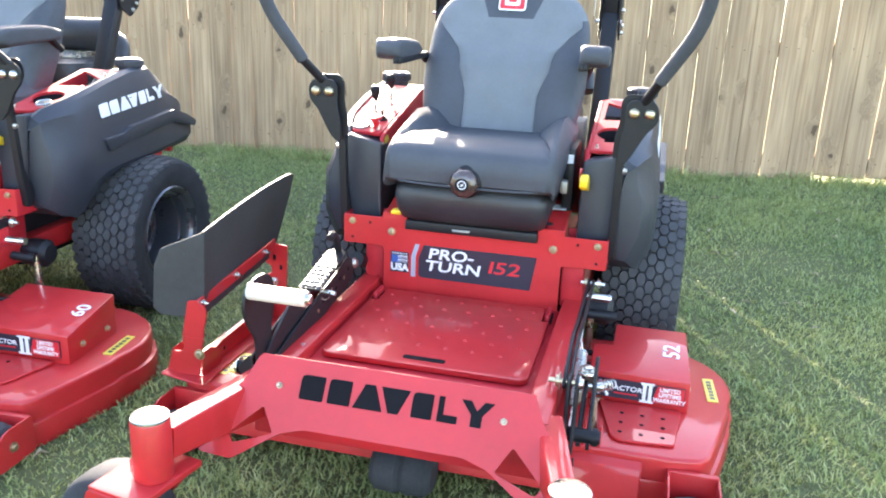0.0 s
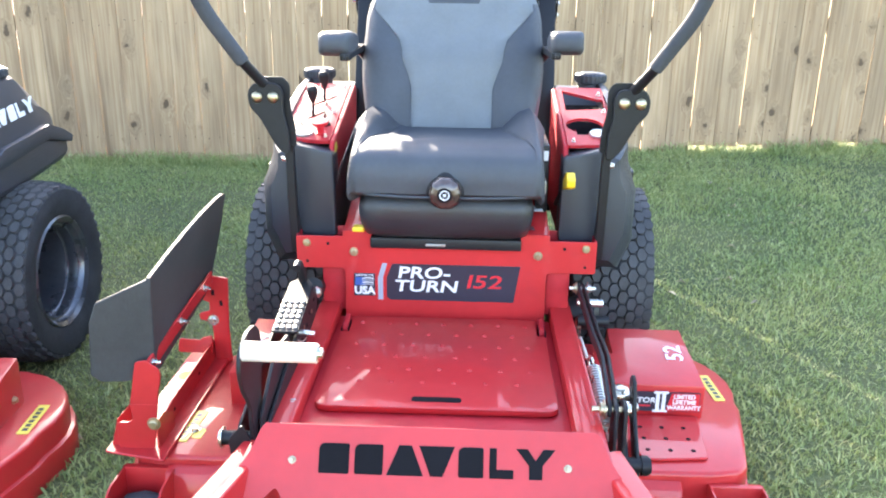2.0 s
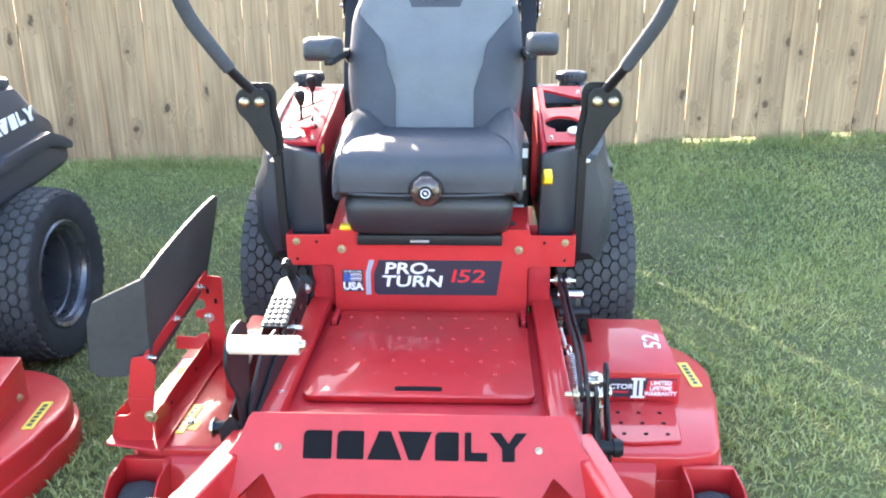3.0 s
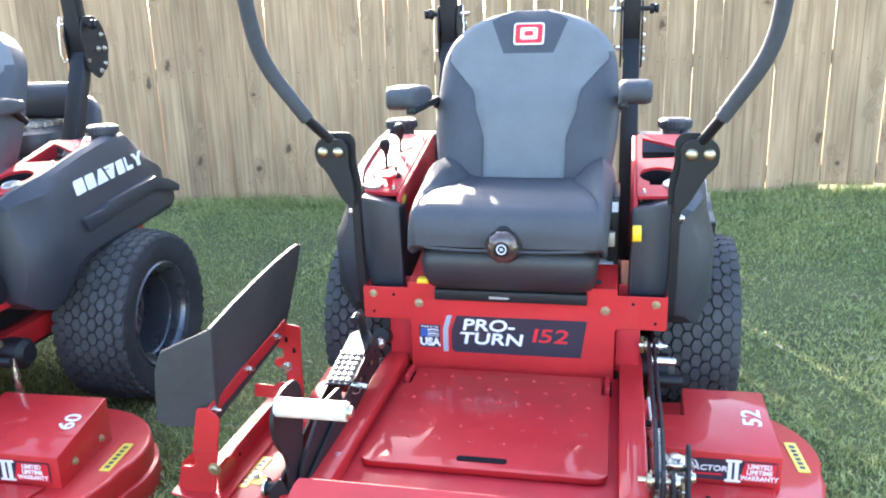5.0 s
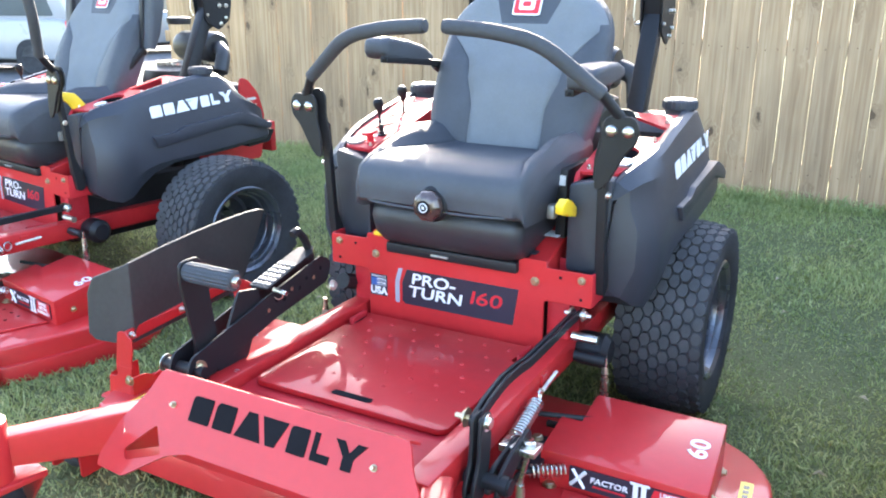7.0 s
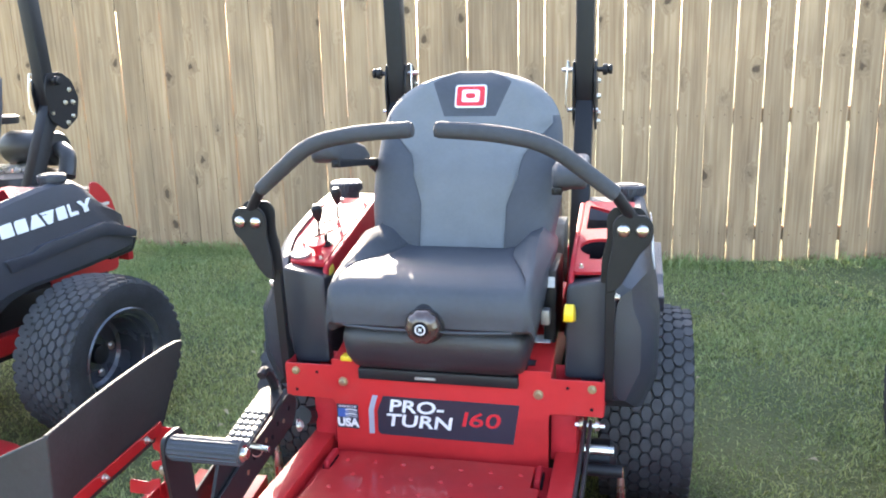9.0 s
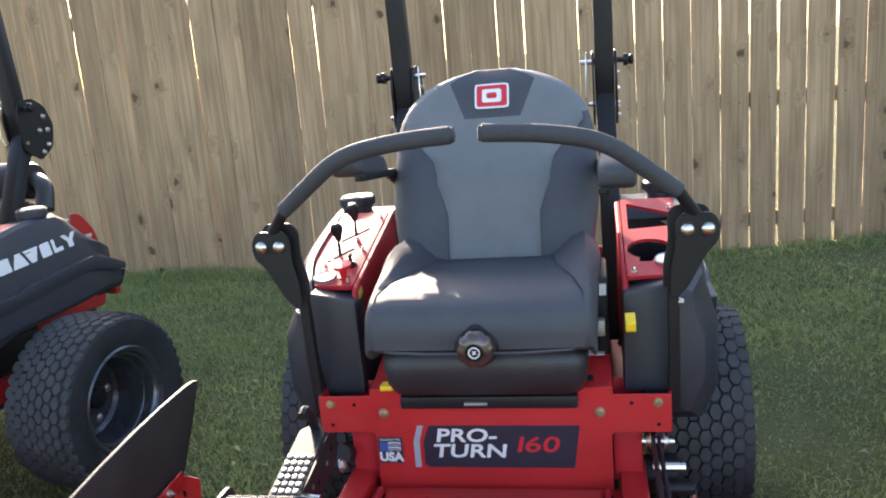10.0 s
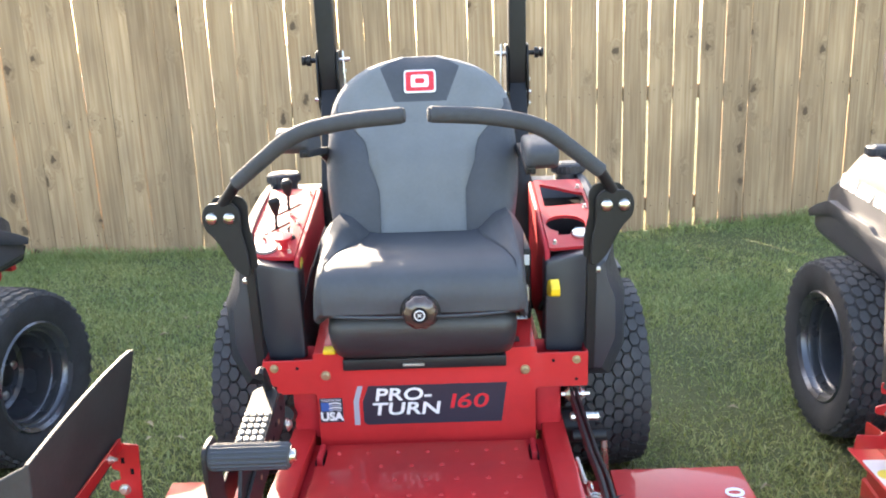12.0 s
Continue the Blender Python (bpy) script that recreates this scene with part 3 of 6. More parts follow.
def caster(parent, x, y, ztop, turn):
    """Pivot barrel, fork and smooth front tyre."""
    part("caster_barrel", lathe([(0.0, -0.125), (0.037, -0.125), (0.038, -0.120), (0.038, -0.004), (0.036, 0.0), (0.0, 0.0)], (x, y, ztop), "z", 28), RED, parent)
    part("barrel_cap", lathe([(0.037, 0.0), (0.037, 0.004), (0.031, 0.0075), (0.0, 0.0085)], (x, y, ztop), "z", 28), STEEL, parent, "bright metal dust cap on the caster barrel")
    d = Vector((math.sin(turn), math.cos(turn), 0))
    side = Vector((d.y, -d.x, 0))
    c = Vector((x, y, 0)) + d * 0.10
    zt = ztop - 0.132
    m = Matrix.Translation((x, y, 0)) @ Matrix.Rotation(-turn, 4, 'Z')
    fork = box(-0.085, 0.085, -0.045, 0.085, zt - 0.008, zt + 0.006, 0.003)
    for s in (-1, 1):
        prism(rounded([(-0.04, zt), (0.085, zt), (0.130, 0.05), (0.10, 0.02), (0.06, 0.05)], 0.012), "x", s * 0.085 - 0.004, s * 0.085 + 0.004, 0.0015, 1, fork)
    fork.transform(m)
    part("caster_fork", fork, RED, parent)
    r, w = 0.120, 0.130
    tyre = part("caster_tyre", lathe([(0.07, -w * 0.42), (r - 0.035, -w * 0.5), (r - 0.012, -w * 0.44), (r - 0.002, -w * 0.28), (r, 0), (r - 0.002, w * 0.28), (r - 0.012, w * 0.44), (r - 0.035, w * 0.5), (0.07, w * 0.42)],
                                     tuple(c + Vector((0, 0, r - 0.08))), tuple(side), 40, cap=False), RUBBER, parent, "smooth black caster tyre", 50)
    part("caster_hub", lathe([(0.068, -w * 0.40), (0.06, -w * 0.3), (0.02, -w * 0.3), (0.02, w * 0.3), (0.06, w * 0.3), (0.068, w * 0.40)], tuple(c + Vector((0, 0, r - 0.08))), tuple(side), 24), GREYM, tyre)


def seat(parent, raised, tilts):
    """High-back seat: cushion with raised sides, skirt, and a backrest in three tones."""
    # cushion: rows from front bottom, over the top, to the back; columns across
    prof = [(-0.040, 0.586, 0.93), (-0.088, 0.590, 0.97), (-0.106, 0.602, 0.99), (-0.110, 0.645, 1.0), (-0.096, 0.682, 1.0), (-0.055, 0.703, 1.0), (0.0, 0.712, 1.0), (0.08, 0.705, 1.02),
            (0.17, 0.694, 1.055), (0.26, 0.688, 1.06), (0.36, 0.69, 1.03), (0.40, 0.66, 0.98), (0.40, 0.56, 0.92)]
    cols = [-1.0, -0.985, -0.94, -0.86, -0.74, -0.62, -0.585, -0.57, -0.555, -0.45, -0.25, 0, 0.25, 0.45, 0.555, 0.57, 0.585, 0.62, 0.74, 0.86, 0.94, 0.985, 1.0]
    bm = bmesh.new()
    grid = []
    for i, (y, z, sc) in enumerate(prof):
        back = max(0.0, min(1.0, (y + 0.03) / 0.20)) if 4 <= i <= 10 else 0.0
        row = []
        f = 0.57 * (1 + 0.58 * max(0.0, min(1.0, (0.20 - y) / 0.26)))
        for c in cols:
            ac = abs(c)
            spread = ac / 0.57 * f if ac <= 0.57 else f + (ac - 0.57) / 0.43 * (1 - f)
            rise = 0.070 * back * max(0.0, min(1.0, (ac - 0.50) / 0.32)) ** 1.3
            edge = 0.055 * max(0.0, (ac - 0.74) / 0.26) ** 2.2 if 3 <= i <= 10 else 0.02 * max(0, (ac - 0.8) / 0.2) ** 2
            seam = 0.004 if abs(ac - 0.57) < 0.005 and 4 < i < 11 else 0.0
            bow = 0.022 * ac ** 3 if i < 6 else 0.0
            row.append(bm.verts.new((0.236 * sc * math.copysign(spread, c), y + bow, z + rise - edge - seam)))
        grid.append(row)
    for i in range(len(grid) - 1):
        for j in range(len(cols) - 1):
            bm.faces.new((grid[i][j], grid[i][j + 1], grid[i + 1][j + 1], grid[i + 1][j]))
    # close the sides and underside
    for j in (0, len(cols) - 1):
        bm.faces.new([grid[i][j] for i in range(len(grid))])
    bm.faces.new(grid[0] + grid[-1][::-1])
    bmesh.ops.subdivide_edges(bm, edges=[e for e in bm.edges if all(len(f.verts) == 4 for f in e.link_faces)], cuts=1, use_grid_fill=True, smooth=0.6)
    part("seat_cushion", bm, VINYL, parent, "charcoal vinyl seat cushion with raised side bolsters and stitched seams", 50)
    # skirt below
    secs = []
    for z, sx, y0 in ((0.462, 0.185, -0.005), (0.475, 0.205, -0.035), (0.505, 0.212, -0.062), (0.545, 0.216, -0.072), (0.572, 0.212, -0.068), (0.590, 0.198, -0.046)):
        secs.append([(p[0], p[1], z) for p in rounded([(-sx, y0), (sx, y0), (sx, 0.38), (-sx, 0.38)], 0.05, 6)])
    part("seat_skirt", loft(secs), SKIRT, parent, "black moulded seat skirt", 50)
    part("seat_slide", box(-0.19, 0.19, -0.02, 0.36, 0.436, 0.464, 0.004), BLACK, parent)
    part("slide_latch", box(-0.05, 0.0, -0.026, -0.016, 0.446, 0.452, 0.001), GREYM, parent)
    # piping along the lower front edge of the cushion, and the two stitched seams on top
    for s in (-1, 1):
        part("stitched_seam", tube([(s * 0.150, 0.335, 0.6925), (s * 0.152, 0.22, 0.6965), (s * 0.166, 0.12, 0.7035), (s * 0.196, 0.03, 0.706), (s * 0.214, -0.03, 0.692), (s * 0.219, -0.070, 0.670)], 0.0016, 5, smooth=0.03), SKIRT, parent)
    part("piping", tube([(-0.228, 0.02, 0.600), (-0.222, -0.070, 0.599), (-0.190, -0.098, 0.597), (-0.10, -0.109, 0.595), (0.10, -0.109, 0.595), (0.190, -0.098, 0.597), (0.222, -0.070, 0.599), (0.228, 0.02, 0.600)], 0.0035, 6, smooth=0.04), VINYL, parent)
    # weight knob: dark collar, fluted clear dome and a printed mark
    knob = part("adjuster_knob", lathe([(0.046, 0.0), (0.045, -0.006), (0.038, -0.011), (0.037, -0.020), (0, -0.020)], (0, -0.100, 0.611), "y", 32), BLACK, parent, "round adjuster knob with a fluted clear cap")
    bm = lathe([(0.036, -0.014), (0.0385, -0.022), (0.0375, -0.032), (0.031, -0.041), (0.021, -0.0455), (0, -0.0475)], (0, -0.100, 0.611), "y", 40)
    for v in bm.verts:
        a = math.atan2(v.co.z - 0.611, v.co.x)
        k = 1 + 0.035 * math.cos(10 * a) * min(1.0, math.hypot(v.co.x, v.co.z - 0.611) / 0.031)
        v.co.x, v.co.z = v.co.x * k, 0.611 + (v.co.z - 0.611) * k
    part("knob_cap", bm, KNOB, knob, "brownish clear fluted cap", 50)
    part("knob_face", lathe([(0.0175, 0), (0.0175, -0.0012), (0, -0.0012)], (0, -0.1470, 0.611), "y", 24), HOLE, knob)
    ring = hoop((0, -0.1487, 0.611), "y", 0.0105, 0.0015)
    for a in (0.785, 2.356):
        tube([(-0.005 * math.cos(a), -0.149, 0.611 - 0.005 * math.sin(a)), (0.005 * math.cos(a), -0.149, 0.611 + 0.005 * math.sin(a))], 0.0013, 5, ring)
    part("knob_mark", ring, DECAL_W, knob)

    # backrest: rows upward, columns follow the seams
    H0, H1 = 0.690, 1.130
    rows_v = [0, 0.03, 0.08, 0.16, 0.24, 0.32, 0.40, 0.46, 0.52, 0.58, 0.64, 0.70, 0.74, 0.78, 0.82, 0.86, 0.90, 0.94, 0.97, 0.99, 1.0]
    def half(v):
        if v < 0.55:
            return 0.232 + 0.022 * math.sin(math.pi * v / 0.75)
        t = (v - 0.55) / 0.45
        return max(0.055, 0.2485 * max(0.0, 1 - t ** 2.6) ** 0.46)
    def seam(v):
        t = max(0.0, min(1.0, (v - 0.22) / 0.22))
        return 0.112 + 0.030 * t * t * (3 - 2 * t) + max(0.0, v - 0.50) * 0.40
    def patch(v):
        return 0.066 + 0.052 * (v - 0.72) / 0.28 if v > 0.70 else 0.066
    bm = bmesh.new()
    front, backs = [], []
    for v in rows_v:
        hw, sm, pt = half(v), min(seam(v), half(v) * 0.93), min(patch(v), half(v) * 0.75)
        xs = [0, pt * 0.5, pt * 0.985, pt, pt + 0.15 * (sm - pt), pt + 0.6 * (sm - pt), sm - 0.004, sm, sm + 0.004, sm + 0.4 * (hw - sm), sm + 0.72 * (hw - sm), sm + 0.9 * (hw - sm), hw]
        xs = [-x for x in xs[:0:-1]] + xs
        yc = 0.335 + 0.165 * v + 0.03 * v * v
        z = H0 + (H1 - H0) * v
        fr, bk = [], []
        for x in xs:
            u = abs(x) / hw
            wing = 0.045 * max(0, (u - 0.45) / 0.55) ** 1.5 * (1 - 0.8 * v)
            rnd = 0.05 * max(0, (u - 0.80) / 0.20) ** 2.2
            lumbar = 0.014 * math.sin(math.pi * min(1, v / 0.6)) * (1 - u * u)
            groove = 0.004 if abs(abs(x) - sm) < 1e-6 else 0.0
            rim = 0.03 * max(0, (v - 0.9) / 0.1) ** 2
            fr.append(bm.verts.new((x, yc - 0.045 - wing + rnd - lumbar + groove + rim, z)))
            bk.append(bm.verts.new((x * 0.97, yc + 0.055 - rim, z)))
        front.append(fr)
        backs.append(bk)
    n = len(front[0])
    mid = n // 2
    for i in range(len(front) - 1):
        v = (rows_v[i] + rows_v[i + 1]) / 2
        for j in range(n - 1):
            f = bm.faces.new((front[i][j], front[i][j + 1], front[i + 1][j + 1], front[i + 1][j]))
            k = min(abs(j - mid), abs(j + 1 - mid))
            is_patch = k <= 2 and v > 0.73
            is_wing = k >= 7 and v < 0.76
            f.material_index = 1 if is_patch else (0 if is_wing else 2)
            g = bm.faces.new((backs[i][j + 1], backs[i][j], backs[i + 1][j], backs[i + 1][j + 1]))
            g.material_index = 1
        bm.faces.new((front[i][0], front[i + 1][0], backs[i + 1][0], backs[i][0])).material_index = 1
        bm.faces.new((front[i][-1], backs[i][-1], backs[i + 1][-1], front[i + 1][-1])).material_index = 1
    for j in range(n - 1):
        bm.faces.new((front[-1][j], front[-1][j + 1], backs[-1][j + 1], backs[-1][j])).material_index = 1
        bm.faces.new((front[0][j + 1], front[0][j], backs[0][j], backs[0][j + 1])).material_index = 1
    back = part("backrest", bm, [VINYL, VINYL, CLOTH], parent, "high backrest with a light grey cloth panel and charcoal vinyl wings", 60)
    # badge: white rim, red field, white square ring with a bar, drawn as plain shapes
    v = 0.855
    yb = 0.335 + 0.165 * v + 0.03 * v * v - 0.0475
    z = H0 + (H1 - H0) * v
    lean = math.degrees(math.atan((0.165 + 0.06 * v) / (H1 - H0)))
    bm = prism(rounded([(-0.043, -0.033), (0.043, -0.033), (0.043, 0.033), (-0.043, 0.033)], 0.011), "z", 0, 0.003, 0.001, 1)
    bm.transform(on_front(0, yb, z, lean))
    badge = part("badge", bm, DECAL_W, back, "white and red square badge")
    for w, h, e, mt in ((0.038, 0.028, 0.0042, DECAL_R), (0.024, 0.0175, 0.0052, DECAL_W), (0.013, 0.0075, 0.0062, DECAL_R)):
        bm = prism(rounded([(-w, -h), (w, -h), (w, h), (-w, h)], 0.007), "z", 0, e)
        bm.transform(on_front(0, yb, z, lean))
        part("badge_square", bm, mt, back)
    # armrests
    for s in (-1, 1):
        secs = []
        turn = -96 if raised else tilts[0 if s < 0 else 1]
        flip = Matrix.Translation((0, 0.44, 0.82 if raised else 0.90)) @ Matrix.Rotation(radians(turn), 4, 'X') @ Matrix.Translation((0, -0.44, -0.90))
        for y, zc, hw, hh in ((0.090, 0.925, 0.022, 0.010), (0.098, 0.925, 0.034, 0.020), (0.115, 0.925, 0.040, 0.029), (0.21, 0.922, 0.039, 0.029), (0.31, 0.915, 0.034, 0.025), (0.375, 0.905, 0.024, 0.016)):
            secs.append([(s * 0.290 + p[0], y, zc + p[1]) for p in rounded([(-hw, -hh), (hw, -hh), (hw, hh), (-hw, hh)], 0.016, 5)])
        bm = loft(secs)
        bm.transform(flip)
        part("armrest", bm, VINYL, parent, "padded black armrest tipped up" if raised else "padded black armrest", 60)
        bm = box(s * 0.262 - 0.012, s * 0.262 + 0.012, 0.10, 0.40, 0.885, 0.903, 0.003)
        tube([(s * 0.262, 0.38, 0.89), (s * 0.235, 0.46, 0.84)], 0.014, 8, bm)
        bm.transform(flip)
        br = part("armrest_bracket", bm, BLACK, parent)
        bm = hex_bolt((s * 0.262, 0.098, 0.893), (0, -1, 0), 0.004)
        bm.transform(flip)
        part("bracket_bolt", bm, BLACK, br)


# block shapes that stand for the maker's word: seven plain blocks, two of them wedges
WORD = ((0.0, 0.128, "box"), (0.150, 0.120, "box"), (0.285, 0.155, "up"), (0.420, 0.150, "down"), (0.585, 0.105, "box"), (0.715, 0.100, "low"), (0.825, 0.165, "fork"))


def word_blocks(parent, m, length, height, material, depth, name="block"):
    """The maker's word as plain blocks in its colour."""
    for x, w, kind in WORD:
        a, b, h = (x - 0.5) * length, (x + w - 0.5) * length, height / 2
        t = (b - a) * 0.30
        if kind == "box":
            pts = rounded([(a, -h), (b, -h), (b, h), (a, h)], [0.004, 0.004, 0.004, 0.012])
        elif kind == "up":
            pts = [(a, -h), (b, -h), (b - t * 1.1, h), (a + t * 1.1, h)]
        elif kind == "down":
            pts = [(a + t * 1.1, -h), (b - t * 1.1, -h), (b, h), (a, h)]
        elif kind == "low":
            pts = [(a, -h), (b, -h), (b, -h * 0.4), (a + t, -h * 0.4), (a + t, h), (a, h)]
        else:
            pts = [(a + t * 1.1, -h), (b - t * 1.1, -h), (b - t * 1.1, -h * 0.1), (b, h), (b - t, h), ((a + b) / 2, h * 0.25), (a + t, h), (a, h), (a + t * 1.1, -h * 0.1)]
        bm = prism(pts, "z", 0, depth, min(0.0012, depth * 0.3), 1)
        bm.transform(m)
        part(name, bm, material, parent)


def fender(parent, s):
    """Moulded fuel tank and wheel cover on side s."""
    # stations along y: (y, z_top_inner, z_top_outer, x_in, x_top, x_side, z_side, x_low, z_bottom)
    st = [(0.060, 0.640, 0.634, 0.380, 0.396, 0.402, 0.585, 0.410, 0.425),
          (0.075, 0.668, 0.670, 0.330, 0.412, 0.438, 0.610, 0.458, 0.386),
          (0.110, 0.678, 0.692, 0.305, 0.424, 0.453, 0.620, 0.483, 0.356),
          (0.160, 0.690, 0.706, 0.300, 0.438, 0.469, 0.625, 0.497, 0.340),
          (0.200, 0.698, 0.716, 0.300, 0.448, 0.478, 0.628, 0.501, 0.352),
          (0.240, 0.706, 0.726, 0.300, 0.454, 0.482, 0.632, 0.502, 0.394),
          (0.300, 0.720, 0.740, 0.300, 0.456, 0.485, 0.638, 0.503, 0.438),
          (0.380, 0.736, 0.758, 0.300, 0.456, 0.487, 0.642, 0.504, 0.463),
          (0.480, 0.756, 0.776, 0.300, 0.456, 0.488, 0.646, 0.505, 0.468),
          (0.560, 0.766, 0.786, 0.300, 0.453, 0.488, 0.648, 0.505, 0.471),
          (0.640, 0.768, 0.784, 0.300, 0.448, 0.486, 0.648, 0.504, 0.476),
          (0.700, 0.742, 0.752, 0.305, 0.440, 0.482, 0.640, 0.503, 0.481),
          (0.760, 0.692, 0.700, 0.315, 0.430, 0.476, 0.622, 0.501, 0.486),
          (0.820, 0.632, 0.638, 0.330, 0.418, 0.466, 0.598, 0.498, 0.490),
          (0.858, 0.588, 0.592, 0.345, 0.410, 0.456, 0.575, 0.492, 0.494),
          (0.872, 0.560, 0.562, 0.360, 0.405, 0.446, 0.552, 0.480, 0.500)]
    secs = []
    for y, zi, zo, xi, xt, xs, zs, xl, zbot in st:
        f = max(0.0, min(1.0, (0.34 - y) / 0.14))
        d = (0.012 if s < 0 else 0.060) if 0.09 < y < 0.50 else 0.001
        toe, tuck = 0.016 + 0.060 * f, 0.010 + 0.022 * f
        zl = min(0.560, zs - 0.03)
        loop = [(xi, zbot), (xi, zi - 0.012 - d), (xi + 0.012, zi - d), (xt - 0.026, zi - d), (xt - 0.020, zo), (xt - 0.006, zo + 0.002), (xt + 0.008, zo - 0.010), (xs - 0.004, zs + 0.045), (xs, zs), (xl, zl), (xl, zbot + toe), (xl - tuck, zbot), (xl - tuck - 0.012, zbot)]
        secs.append([(s * p[0], y, p[1]) for p in loop])
    tank = part("fuel_tank_fender", loft(secs), PLASTIC, parent, "charcoal moulded fuel tank and fender with an angular lower edge", 24)
    # cap
    zc, yc, xc = 0.776, 0.590, s * 0.416
    part("fuel_cap_neck", lathe([(0.040, -0.02), (0.040, 0.006), (0.036, 0.008), (0, 0.008)], (xc, yc, zc), "z", 28), PLASTIC, tank)
    cap = lathe([(0.0, 0.008), (0.046, 0.008), (0.048, 0.014), (0.047, 0.030), (0.042, 0.036), (0.030, 0.035), (0.028, 0.038), (0, 0.038)], (xc, yc, zc), "z", 40)
    for k in range(24):
        a = 2 * math.pi * k / 24
        tube([(xc + 0.048 * math.cos(a), yc + 0.048 * math.sin(a), zc + 0.012), (xc + 0.047 * math.cos(a), yc + 0.047 * math.sin(a), zc + 0.031)], 0.0022, 4, cap)
    part("fuel_cap", cap, PLASTIC, tank, "ribbed black fuel cap")
    # word on the side
    y0, y1 = 0.300, 0.692
    p0, p1 = Vector((s * 0.4800, y0, 0.642)), Vector((s * 0.4800, y1, 0.672))
    ux = (p1 - p0).normalized() * s
    up = Vector((-s * 0.16, 0, 0.95)).normalized()
    up = (up - ux * up.dot(ux)).normalized()
    nz = ux.cross(up)
    m = Matrix((ux, up, nz)).transposed().to_4x4()
    m.translation = (p0 + p1) / 2 + nz * 0.004 + Vector((0, 0, 0.022))
    word_blocks(tank, m, (p1 - p0).length, 0.044, DECAL_W, 0.002, "white_block")
    # raised belt along the lower side, and the moulded line under it
    bm = prism(rounded([(0.285, 0.578), (0.305, 0.534), (0.45, 0.552), (0.70, 0.578), (0.858, 0.540), (0.866, 0.562), (0.80, 0.594), (0.715, 0.622), (0.43, 0.600), (0.390, 0.582)], 0.008), "x", s * 0.478, s * 0.5135, 0.004, 2)
    part("side_relief", bm, PLASTIC, tank)
    # front panel below the console
    bm = prism(rounded([(0.288, 0.440), (0.380, 0.440), (0.397, 0.600), (0.397, 0.684), (0.290, 0.662)], 0.012), "y", 0.056, 0.13, 0.008, 2)
    if s < 0:
        bm.transform(Matrix.Diagonal((-1, 1, 1, 1)))
        bmesh.ops.reverse_faces(bm, faces=bm.faces)
    part("front_panel", bm, PLASTIC, tank)


